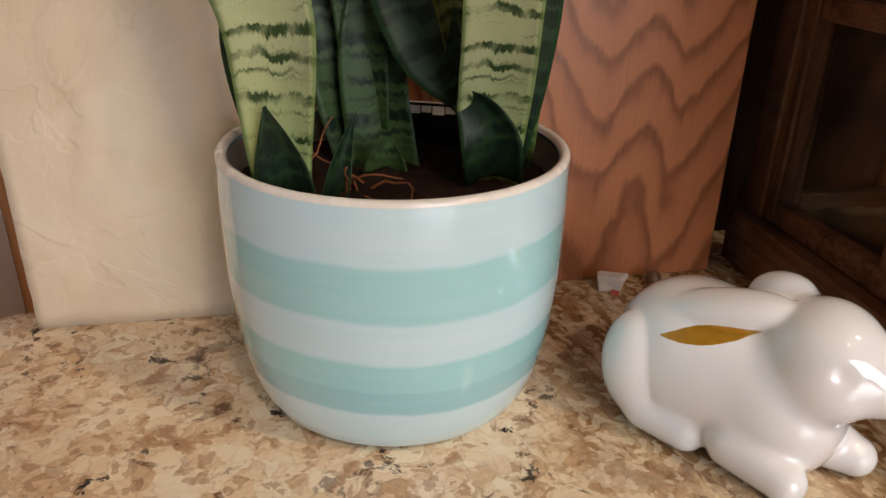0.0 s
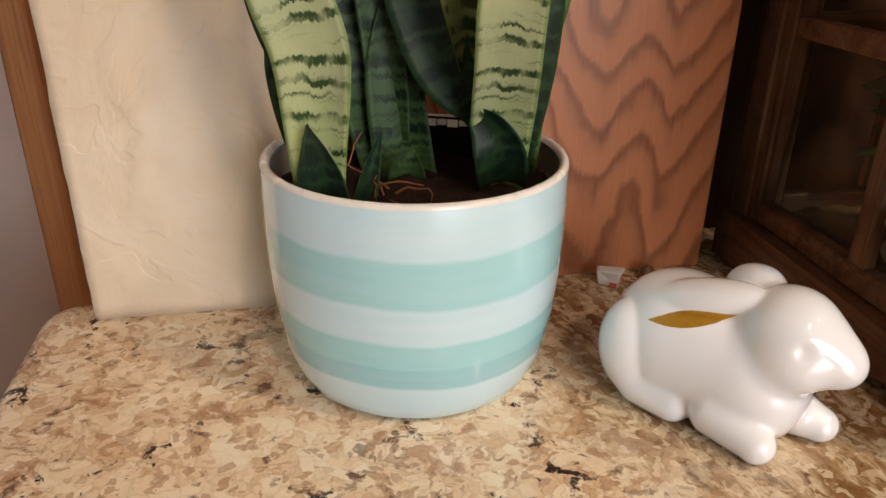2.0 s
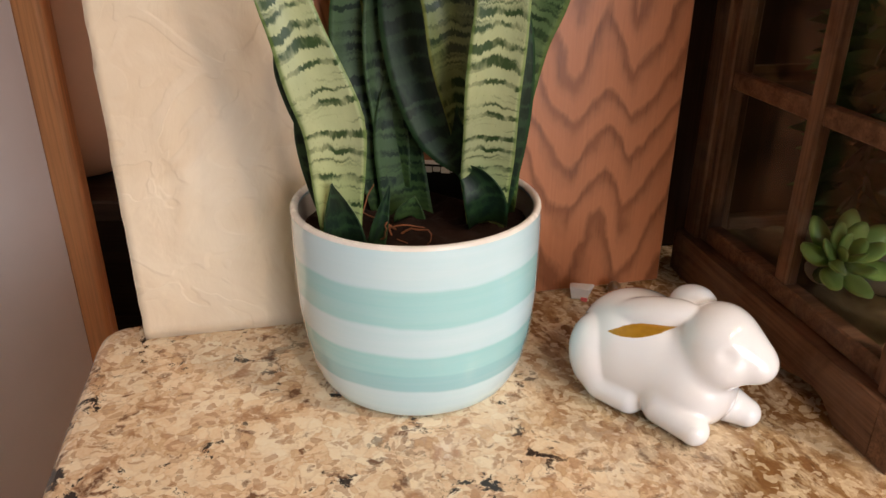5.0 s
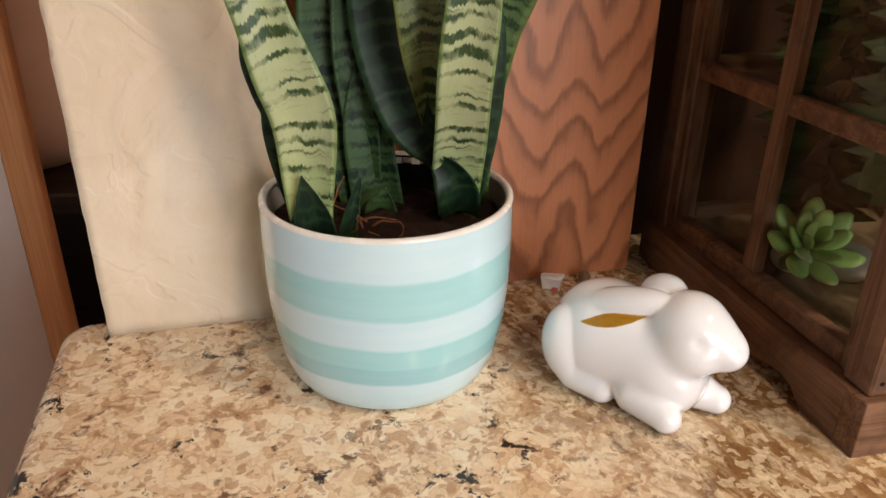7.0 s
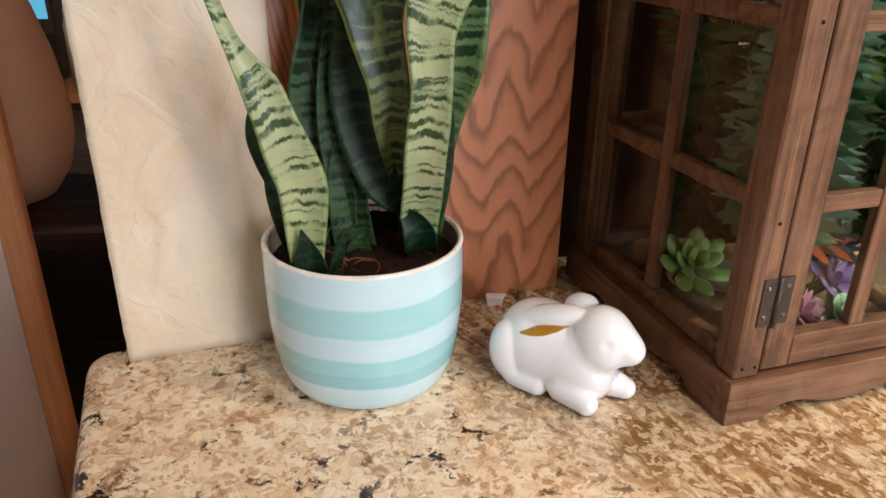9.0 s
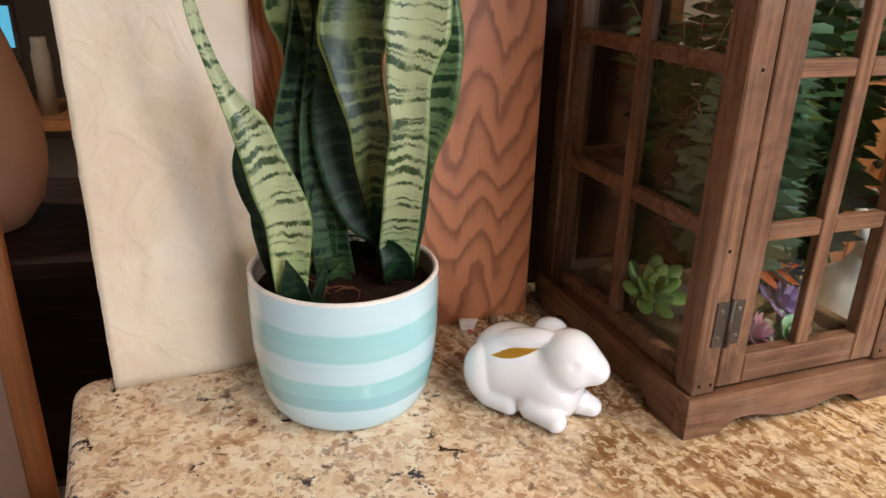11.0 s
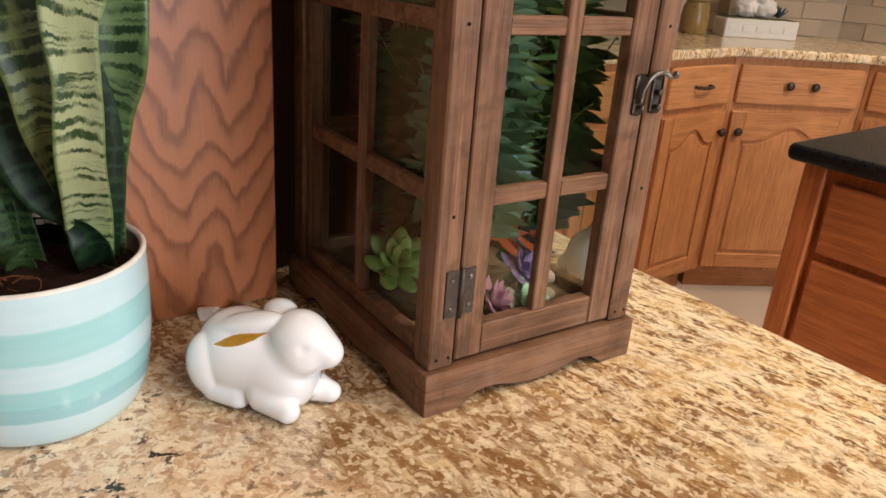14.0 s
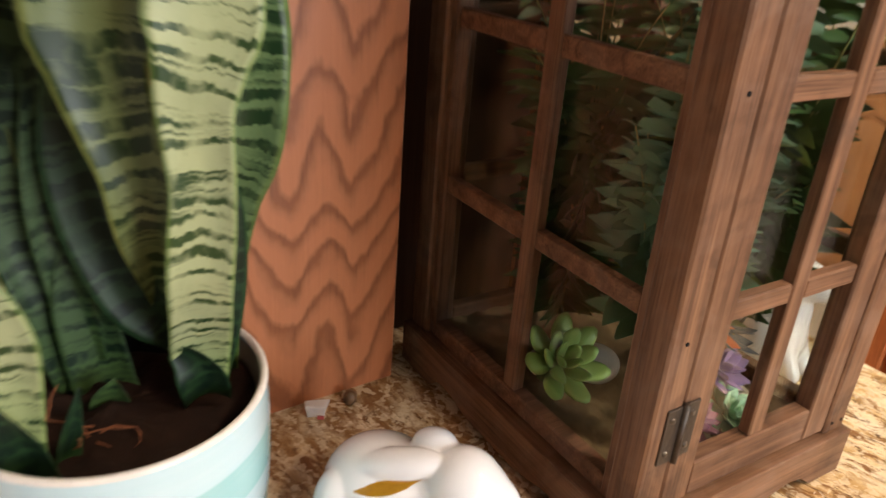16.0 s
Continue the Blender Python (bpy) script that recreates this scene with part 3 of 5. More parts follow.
def blob_mesh(fields, low, high, step):
    """The skin of smoothly joined rounded forms. fields: function of X, Y, Z arrays giving a signed distance."""
    ax = [np.arange(a, b + step, step) for a, b in zip(low, high)]
    g = np.meshgrid(*ax, indexing="ij")
    d = fields(*g)
    inside = d < 0
    nx, ny, nz = (len(a) - 1 for a in ax)
    cnt = sum(inside[i:nx + i, j:ny + j, k:nz + k].astype(int) for i in (0, 1) for j in (0, 1) for k in (0, 1))
    cells = np.argwhere((cnt > 0) & (cnt < 8))
    index = -np.ones((nx, ny, nz), int)
    index[tuple(cells.T)] = np.arange(len(cells))
    total, hits = np.zeros((len(cells), 3)), np.zeros(len(cells))
    corner = [(i, j, k) for i in (0, 1) for j in (0, 1) for k in (0, 1)]
    for a in corner:
        for b in corner:
            if sum(abs(p - q) for p, q in zip(a, b)) == 1 and a < b:
                da, db = d[tuple((cells + a).T)], d[tuple((cells + b).T)]
                cross = (da < 0) != (db < 0)
                f = np.where(cross, da / np.where(cross, da - db, 1), 0)
                total += np.where(cross[:, None], np.array(a) + f[:, None] * (np.array(b) - np.array(a)), 0)
                hits += cross
    verts = (cells + total / hits[:, None]) * step + np.array(low)
    quads = []
    for axis in range(3):
        o = [q for q in range(3) if q != axis]
        a = [slice(None)] * 3
        b = [slice(None)] * 3
        a[axis], b[axis] = slice(0, -1), slice(1, None)
        edge = np.argwhere(inside[tuple(a)] != inside[tuple(b)])
        for e in edge:
            if e[o[0]] == 0 or e[o[1]] == 0:
                continue
            ids = []
            for du, dv in ((0, 0), (-1, 0), (-1, -1), (0, -1)):
                c = e.copy()
                c[o[0]] += du
                c[o[1]] += dv
                if (c >= 0).all() and c[0] < nx and c[1] < ny and c[2] < nz:
                    ids.append(index[tuple(c)])
            if len(ids) == 4 and min(ids) >= 0:
                quads.append(ids)
    bm = bmesh.new()
    vs = [bm.verts.new(v) for v in verts]
    for q in quads:
        bm.faces.new([vs[i] for i in q])
    return bm


def smooth_union(parts, k):
    out = parts[0]
    for p in parts[1:]:
        h = np.clip(0.5 + 0.5 * (p - out) / k, 0, 1)
        out = p * (1 - h) + out * h - k * h * (1 - h)
    return out


def ball(X, Y, Z, c, r, yaw=0.0, pitch=0.0):
    """Distance to an ellipsoid of radii r at c, turned by yaw and raised by pitch (degrees)."""
    m = np.array(Euler((0, radians(-pitch), radians(yaw))).to_matrix().transposed())
    q = np.stack([X - c[0], Y - c[1], Z - c[2]])
    q = np.tensordot(m, q, 1)
    r = np.array(r).reshape(3, 1, 1, 1)
    k0 = np.sqrt(((q / r) ** 2).sum(0))
    k1 = np.sqrt(((q / (r * r)) ** 2).sum(0))
    return k0 * (k0 - 1) / np.maximum(k1, 1e-9)


def rod(X, Y, Z, a, b, r0, r1):
    a, b = np.array(a, float), np.array(b, float)
    ab = b - a
    q = np.stack([X - a[0], Y - a[1], Z - a[2]], -1)
    h = np.clip((q @ ab) / (ab @ ab), 0, 1)
    return np.linalg.norm(q - h[..., None] * ab, axis=-1) - (r0 + (r1 - r0) * h)


# ---- the setting ----
solid("floor", box(-3.2, 5.4, -3.1, 5.2, FLOOR - 0.1, FLOOR), M["floor"], "pale stone tile floor of the kitchen", "floor", kind="structure")
solid("ceiling", box(-3.2, 5.4, -3.1, 5.2, CEIL, CEIL + 0.1), M["overhead"], "plain unseen ceiling, coloured dark to cut bounced light", "ceiling", kind="structure")
# walls added to close the room, dark to hold down the bounce
solid("wall_west", box(-3.3, -3.2, -3.1, 5.2, FLOOR, CEIL), M["cream"], "plain wall closing the room, coloured dark to cut bounced light", "wall", kind="structure")
solid("wall_east", box(5.4, 5.5, -3.1, 5.2, FLOOR, CEIL), M["cream"], "plain wall closing the room, coloured dark to cut bounced light", "wall", kind="structure")
solid("wall_north", box(-3.3, 5.5, 5.2, 5.3, FLOOR, CEIL), M["cream"], "plain wall closing the room, coloured dark to cut bounced light", "wall", kind="structure")
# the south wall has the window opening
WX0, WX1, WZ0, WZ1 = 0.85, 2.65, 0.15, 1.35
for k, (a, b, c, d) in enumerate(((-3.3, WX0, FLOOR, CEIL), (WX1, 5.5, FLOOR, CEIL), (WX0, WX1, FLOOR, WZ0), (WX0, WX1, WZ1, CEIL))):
    solid("wall_south_%d" % (k + 1), box(a, b, -3.2, -3.1, c, d), M["cream"], "plain wall beside the window, coloured dark to cut bounced light", "wall", kind="structure")
win = thing("window_1", "white framed kitchen window letting in daylight", "window", kind="structure")
for a, b, c, d in ((WX0, WX0 + 0.05, WZ0, WZ1), (WX1 - 0.05, WX1, WZ0, WZ1), (WX0 + 0.05, WX1 - 0.05, WZ0, WZ0 + 0.05), (WX0 + 0.05, WX1 - 0.05, WZ1 - 0.05, WZ1)):
    part("window_frame", box(a, b, -3.19, -3.11, c, d, 0.004), M["ceil"], win)

for lx, ly in DOWNLIGHTS:
    dl = thing("downlight", "recessed ceiling downlight, lit warm white", "ceiling lamp", pose(lx, ly, CEIL), "ceiling downlights")
    part("trim_ring", lathe([(0.055, -0.001), (0.075, -0.001), (0.078, -0.005), (0.07, -0.009), (0.055, -0.006), (0.055, -0.001)], 32), M["ceil"], dl)
    part("lens", lathe([(0, -0.003), (0.054, -0.003), (0.054, -0.0005), (0, -0.0005)], 32), M["lamp"], dl, "glowing frosted lens")

# the peninsula: a thick granite top on an oak base, in its own turned frame
U0, U1, V0, V1, NOTCH, VB = -0.147, 0.705, -1.35, 0.458, -0.05, 0.90


def rounded(points, radii, seg=6):
    out = []
    n = len(points)
    for i, (p, r) in enumerate(zip(points, radii)):
        p = Vector(p)
        if r == 0:
            out.append(tuple(p))
            continue
        a = (Vector(points[i - 1]) - p).normalized()
        b = (Vector(points[(i + 1) % n]) - p).normalized()
        for s in range(seg + 1):
            f = s / seg
            q0, q1 = p + a * r, p + b * r
            out.append(tuple((1 - f) ** 2 * q0 + 2 * f * (1 - f) * p + f * f * q1))
    return out


top = rounded([(U0, V0), (U1, V0), (U1, VB), (NOTCH, VB), (NOTCH, V1), (U0, V1)], [0.03, 0.03, 0, 0, 0, 0.028])
bm = prism(top, -0.038, 0.0, "xy")
bmesh.ops.recalc_face_normals(bm, faces=bm.faces[:])
rim = [e for e in bm.edges if abs(e.verts[0].co.z - e.verts[1].co.z) < 1e-6]
bmesh.ops.bevel(bm, geom=rim, offset=0.011, segments=4, affect="EDGES", profile=0.5)
solid("countertop", bm, M["granite"], "polished cream and brown speckled granite countertop with rounded edges", "countertop", KM, kind="structure")
pen = thing("peninsula_base", "honey oak cabinet base under the granite top", "cabinet", KM)
part("body", box(U0 + 0.03, U1 - 0.03, V0 + 0.05, VB - 0.02, FLOOR + 0.09, -0.0385), M["cab_z"], pen)
part("toe_kick", box(U0 + 0.09, U1 - 0.09, V0 + 0.09, VB - 0.06, FLOOR, FLOOR + 0.09), M["dark_wood"], pen)

# tall oak cabinet that stands on the counter, its plain side towards the camera
CU0, CU1, CV0 = -0.045, 0.299, 0.4375
cab = thing("hutch_cabinet", "tall oak cabinet with cathedral grained side, standing on the counter", "cabinet", KM)
part("side_panel", box(CU0, CU1, CV0, CV0 + 0.019, 0.0, 1.30, 0.0015), M["oak"], cab, "red-brown oak side with bold cathedral grain")
part("carcass", box(CU0 + 0.002, CU1 - 0.022, CV0 + 0.0192, VB - 0.01, 0.0, 1.30, 0.002), M["cab_z"], cab)
# panel added for the hutch's shaded part; the shade is in its colour
part("shade_panel", box(CU1 + 0.0005, 0.474, 0.50, VB - 0.012, 0.0, 1.30, 0.002), M["umber"], cab, "dark umber cabinet panel with the shade behind the lantern in its colour")
part("stile", box(0.4745, 0.506, 0.495, 0.53, 0.0, 1.30, 0.002), M["cab_z"], cab, "orange oak stile")
part("face_frame", box(CU1 - 0.0218, CU1 - 0.001, CV0 + 0.0192, VB - 0.01, 0.0, 1.30, 0.002), M["dark_wood"], cab, "dark face frame")

# partition at the end of the counter: painted wall with an orange wood edge
solid("wall_partition", prism([(-0.50, 0.80), (-0.462, 0.782), (-1.00, -0.55), (-1.10, -0.50)], FLOOR, CEIL, "xy"), M["wall"], "grey-white painted partition wall beside the counter", "wall", kind="structure")
solid("trim", prism(rounded([(-0.505, 0.835), (-0.435, 0.825), (-0.428, 0.783), (-0.4615, 0.7835), (-0.499, 0.802)], [0.006, 0.02, 0.014, 0, 0]), FLOOR, CEIL, "xy"), M["trim"], "orange-brown wooden edge trim of the partition", "trim", kind="structure")

# ---- the room behind, seen beside the board ----
tab = thing("sideboard", "dark wooden sideboard with open shelf", "sideboard")
part("tabletop", box(-1.45, -0.30, 1.02, 1.52, -0.165, -0.13, 0.004), M["dark_wood"], tab)
part("shelf", box(-1.40, -0.34, 1.06, 1.50, -0.62, -0.60, 0.003), M["dark_wood"], tab)
part("back_panel", box(-1.40, -0.34, 1.485, 1.50, -0.60, -0.166, 0.0), M["dark_wood"], tab)
for x in (-1.42, -0.37):
    for y in (1.05, 1.44):
        part("leg", box(x, x + 0.045, y, y + 0.045, FLOOR, -0.1655, 0.003), M["dark_wood"], tab)
vase_profile = [(0, 0), (0.072, 0.0), (0.092, 0.008), (0.122, 0.05), (0.136, 0.10), (0.140, 0.145), (0.137, 0.19), (0.126, 0.26), (0.108, 0.33), (0.086, 0.40), (0.06, 0.46), (0.045, 0.49), (0.04, 0.49), (0.04, 0.46), (0, 0.44)]
solid("vase", lathe(vase_profile, 56), M["tan"], "large teardrop shaped tan stoneware vase on the sideboard", "vase", pose(-0.635, 1.20, -0.13), smooth=True)
scr = thing("picture_screen", "small lit blue screen in a silver frame", "screen", pose(-1.18, 3.0, 0.0))
part("frame", box(-0.10, 0.06, 0, 0.03, -0.09, 0.14, 0.004), M["nickel"], scr)
part("display", box(-0.085, 0.045, -0.004, 0, -0.03, 0.125), M["screen"], scr, "glowing blue display")
part("stand", box(-0.06, 0.02, 0.0, 0.12, -0.29, -0.0905, 0.004), M["nickel"], scr)
con = thing("console_table", "brown wooden console table against the far wall", "table", pose(-1.1, 3.0, 0))
part("tabletop", box(-0.9, 0.75, -0.15, 0.35, -0.33, -0.29, 0.004), M["cab_x"], con)
for x in (-0.88, 0.68):
    for y in (-0.13, 0.28):
        part("leg", box(x, x + 0.05, y, y + 0.05, FLOOR, -0.3305, 0.003), M["cab_z"], con)
for k, (x, h, r, mt) in enumerate(((-1.05, 0.30, 0.035, "pebble"), (-0.94, 0.24, 0.04, "cream"))):
    solid("candle_jar", lathe([(0, 0), (r, 0), (r, h * 0.8), (r * 0.8, h * 0.86), (r * 0.8, h), (0, h)], 24), M[mt], "pale ceramic jar on the console table", "jar", pose(x, 3.0, -0.29), smooth=True)

# ---- on the counter ----
PX, PY = -0.002, 0.3665
pot = thing("plant_pot", "teal and pale blue striped glazed ceramic pot", "plant pot", pose(PX, PY, 0))
PR, PZ = 1.004, 1.008
outer = [(0, 0.002), (0.054, 0.002), (0.058, 0.0), (0.0635, 0.0012), (0.0668, 0.0048), (0.0696, 0.0115), (0.0727, 0.022), (0.0756, 0.040), (0.0774, 0.060), (0.0781, 0.080), (0.0781, 0.10), (0.0777, 0.1180)]
outer = [(r * PR, z * PZ) for r, z in outer]
lip = [(0.0777, 0.1180), (0.0776, 0.1191), (0.0768, 0.1201), (0.0754, 0.1205), (0.0740, 0.1198), (0.0730, 0.1178)]
lip = [(r * PR, z * PZ) for r, z in lip]
part("body", lathe(outer, 96), M["pot"], pot, "hand-striped teal glaze", True)
part("rim", lathe(lip, 96), M["glaze"], pot, "bare ivory rim", True)
part("lining", lathe([(0.0740, 0.1164), (0.0722, 0.10), (0.070, 0.085), (0, 0.085)], 64), M["inner"], pot, "", True)
soil = lathe([(0, 0.1035)] + [(0.0712 * i / 14, 0.1035) for i in range(1, 15)], 72)
for v in soil.verts:
    r = math.hypot(v.co.x, v.co.y)
    v.co.z += (0.006 * noise.noise(v.co * 60) + 0.004 * noise.noise(v.co * 170)) * min(1, (0.0715 - r) / 0.01 + 0.2) + 0.003 * math.exp(-(r / 0.04) ** 2)
part("soil", soil, M["soil"], pot, "dark damp potting soil", True)
rr = random.Random(5)
for k in range(6):
    a = Vector((-0.018 + rr.uniform(-0.016, 0.02), -0.028 + rr.uniform(-0.018, 0.012), 0.104))
    pts, d = [a], Vector((rr.uniform(-1, 1), rr.uniform(-1, 0.2), rr.uniform(0.4, 1.6))).normalized()
    for i in range(9):
        d = (d + Vector((rr.uniform(-1, 1), rr.uniform(-1, 1), rr.uniform(-1.1, 0.7))) * 0.55).normalized()
        q = pts[-1] + d * 0.0042
        q.z = max(q.z, 0.1055)
        pts.append(q)
    part("root", tube(pts, [0.0008 - 0.00006 * i for i in range(10)], 5), M["root"], pot, "dry orange-brown root", True)

plant = thing("snake_plant", "snake plant with upright green banded strap leaves", "potted plant", pose(0, 0, 0))
def leaf(material, spine, widths, turns, cup, ripple=0.0):
    """One strap leaf of the plant: spine points, widths and turns from its foot to its tip."""
    leaf.count += 1
    return part("leaf", strap_leaf(spine, widths, turns, cup, 0.0018, ripple, seed=leaf.count), M[material], plant, "", True)


leaf.count = -1
leaf("leaf_pale", [(-0.043, 0.326, 0.098), (-0.043, 0.323, 0.132), (-0.043, 0.319, 0.161), (-0.044, 0.315, 0.182), (-0.05, 0.312, 0.203), (-0.058, 0.311, 0.229), (-0.065, 0.311, 0.247), (-0.075, 0.311, 0.264), (-0.082, 0.311, 0.279), (-0.089, 0.311, 0.3), (-0.095, 0.311, 0.325), (-0.106, 0.311, 0.4)],
     [0.021, 0.026, 0.031, 0.0345, 0.034, 0.0275, 0.025, 0.016, 0.011, 0.009, 0.008, 0.002], [-92, -90, -90, -88, -85, -82, -78, -72, -68, -64, -62, -60], 0.13, 0.0008)
leaf("leaf_pale", [(0.042, 0.366, 0.098), (0.041, 0.354, 0.128), (0.04, 0.345, 0.148), (0.041, 0.32, 0.19), (0.043, 0.313, 0.22), (0.044, 0.311, 0.245), (0.043, 0.311, 0.277), (0.047, 0.311, 0.297), (0.051, 0.313, 0.325), (0.056, 0.325, 0.44)],
     [0.023, 0.027, 0.03, 0.03, 0.0285, 0.027, 0.032, 0.038, 0.044, 0.002], [-85, -85, -86, -92, -96, -98, -98, -98, -96, -90], 0.12, 0.001)
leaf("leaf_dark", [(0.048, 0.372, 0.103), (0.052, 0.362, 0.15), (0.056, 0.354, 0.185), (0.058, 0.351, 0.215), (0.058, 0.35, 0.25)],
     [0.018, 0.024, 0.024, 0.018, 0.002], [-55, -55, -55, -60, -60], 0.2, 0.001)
leaf("leaf_mid", [(0.05, 0.384, 0.103), (0.054, 0.372, 0.17), (0.058, 0.364, 0.215), (0.064, 0.358, 0.245), (0.065, 0.356, 0.275), (0.064, 0.358, 0.33), (0.06, 0.365, 0.43)],
     [0.02, 0.028, 0.034, 0.042, 0.046, 0.046, 0.002], [-70, -70, -75, -80, -85, -85, -85], 0.18, 0.003)
leaf("leaf_olive", [(0.035, 0.388, 0.103), (0.030, 0.378, 0.14), (0.025, 0.360, 0.178), (0.021, 0.343, 0.213), (0.018, 0.341, 0.241), (0.014, 0.341, 0.261), (0.01, 0.343, 0.285), (0.009, 0.344, 0.32), (0.008, 0.352, 0.43)],
     [0.01, 0.013, 0.018, 0.026, 0.03, 0.035, 0.04, 0.048, 0.002], [-95, -95, -96, -98, -100, -100, -98, -95, -90], 0.2, 0.0015)
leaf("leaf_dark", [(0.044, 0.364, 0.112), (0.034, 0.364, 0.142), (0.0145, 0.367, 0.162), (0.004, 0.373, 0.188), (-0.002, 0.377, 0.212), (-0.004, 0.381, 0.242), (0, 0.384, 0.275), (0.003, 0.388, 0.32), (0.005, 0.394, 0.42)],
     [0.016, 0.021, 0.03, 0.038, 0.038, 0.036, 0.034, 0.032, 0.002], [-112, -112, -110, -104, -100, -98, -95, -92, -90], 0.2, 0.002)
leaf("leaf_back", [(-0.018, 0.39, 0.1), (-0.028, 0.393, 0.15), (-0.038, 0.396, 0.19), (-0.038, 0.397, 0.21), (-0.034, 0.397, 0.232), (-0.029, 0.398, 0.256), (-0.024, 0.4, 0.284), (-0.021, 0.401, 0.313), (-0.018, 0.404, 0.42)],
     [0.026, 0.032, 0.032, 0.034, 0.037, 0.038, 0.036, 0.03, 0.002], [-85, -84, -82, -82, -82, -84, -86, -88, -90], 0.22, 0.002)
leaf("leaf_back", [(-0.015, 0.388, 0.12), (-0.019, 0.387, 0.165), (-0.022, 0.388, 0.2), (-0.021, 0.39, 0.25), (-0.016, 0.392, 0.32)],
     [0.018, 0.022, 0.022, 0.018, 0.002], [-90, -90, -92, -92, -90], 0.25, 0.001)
leaf("leaf_olive", [(-0.012, 0.402, 0.1), (-0.02, 0.404, 0.2), (-0.03, 0.402, 0.285), (-0.038, 0.398, 0.325), (-0.05, 0.392, 0.4)],
     [0.016, 0.022, 0.026, 0.034, 0.002], [-85, -85, -82, -80, -78], 0.2, 0.001)
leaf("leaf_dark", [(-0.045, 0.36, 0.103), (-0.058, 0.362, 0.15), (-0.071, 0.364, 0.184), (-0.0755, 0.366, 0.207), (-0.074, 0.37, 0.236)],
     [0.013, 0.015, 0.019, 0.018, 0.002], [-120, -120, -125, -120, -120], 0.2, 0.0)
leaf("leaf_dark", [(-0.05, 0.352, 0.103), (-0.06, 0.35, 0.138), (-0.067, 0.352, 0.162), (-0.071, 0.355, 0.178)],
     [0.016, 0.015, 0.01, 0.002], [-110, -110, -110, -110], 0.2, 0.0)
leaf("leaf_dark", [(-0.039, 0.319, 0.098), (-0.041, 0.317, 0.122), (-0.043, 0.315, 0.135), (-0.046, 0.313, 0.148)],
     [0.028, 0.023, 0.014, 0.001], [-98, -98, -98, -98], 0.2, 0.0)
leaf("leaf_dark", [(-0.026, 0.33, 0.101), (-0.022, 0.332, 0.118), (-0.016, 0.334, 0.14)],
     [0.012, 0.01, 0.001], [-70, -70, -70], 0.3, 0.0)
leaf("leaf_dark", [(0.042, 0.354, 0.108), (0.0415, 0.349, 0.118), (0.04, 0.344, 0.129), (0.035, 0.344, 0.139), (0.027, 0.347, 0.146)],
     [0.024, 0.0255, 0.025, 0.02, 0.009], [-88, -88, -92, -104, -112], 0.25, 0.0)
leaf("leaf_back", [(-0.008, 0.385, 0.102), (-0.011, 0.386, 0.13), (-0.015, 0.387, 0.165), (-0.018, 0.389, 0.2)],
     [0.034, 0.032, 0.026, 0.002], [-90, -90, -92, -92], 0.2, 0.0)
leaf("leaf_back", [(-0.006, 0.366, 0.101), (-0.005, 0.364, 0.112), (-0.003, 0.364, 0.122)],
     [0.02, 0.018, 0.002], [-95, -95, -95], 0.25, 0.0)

tag = thing("plant_label", "black plastic plant label with pale print in the soil", "plant label", pose(0.013, 0.412, 0.090, -3, 2, -2))
part("stake", box(-0.015, 0.015, -0.001, 0.001, 0, 0.037, 0.0006), M["black"], tag)
for x0, x1, z0 in ((-0.0125, -0.0070, 0.0318), (-0.0064, -0.0014, 0.0325), (-0.0008, 0.0052, 0.0316), (0.0058, 0.0108, 0.0324)):
    part("print_bar", box(x0, x1, -0.0016, -0.0011, z0, 0.0358), M["paper"], tag, "pale unreadable print")

# plastered board that leans on the cabinet
bd = bmesh.new()
NB, HB = 26, 64
BU0, BU1, BH = -0.1117, 0.026, 0.62
grid = [[bd.verts.new((BU0 + (BU1 - BU0) * i / NB, 0, BH * j / HB)) for i in range(NB + 1)] for j in range(HB + 1)]
for j in range(HB):
    for i in range(NB):
        bd.faces.new((grid[j][i], grid[j][i + 1], grid[j + 1][i + 1], grid[j + 1][i]))
edge_verts = [grid[0][i] for i in range(NB + 1)] + [grid[j][NB] for j in range(1, HB + 1)] + [grid[HB][i] for i in range(NB - 1, -1, -1)] + [grid[j][0] for j in range(HB - 1, 0, -1)]
back = [bd.verts.new((v.co.x, 0.006, v.co.z)) for v in edge_verts]
for i in range(len(back)):
    j = (i + 1) % len(back)
    bd.faces.new((edge_verts[j], edge_verts[i], back[i], back[j]))
bd.faces.new(back)
for row in grid:
    for v in row:
        u, z = v.co.x, v.co.z
        r1 = abs(math.hypot(u + 0.020, z - 0.150) - 0.055 - 0.01 * noise.noise((u * 30, z * 30, 1)))
        r2 = abs((u + 0.098) - 0.02 * math.sin((z - 0.06) * 26) - 0.012)
        ridge = 0.0026 * math.exp(-(r1 / 0.0035) ** 2) * (u < 0.0) + 0.0040 * math.exp(-(r2 / 0.003) ** 2) * (0.07 < z < 0.135)
        v.co.y -= ridge + 0.0012 * noise.noise((u * 28, z * 20, 3)) + 0.0006 * noise.noise((u * 90, z * 70, 5))
        if v in (row[0], row[-1]):
            v.co.x += 0.0012 * noise.noise((z * 60, u * 5, 8))
solid("plastered_board", bd, M["board"], "cream board with smeared plaster relief, leaning on the cabinet", "board", KM @ pose(0, 0.4285, 0, -0.35, 0, 0), smooth=True)


# porcelain rabbits
RX, RY, RT = 0.155, 0.318, radians(-40)    # the rabbit's middle, and the way it faces


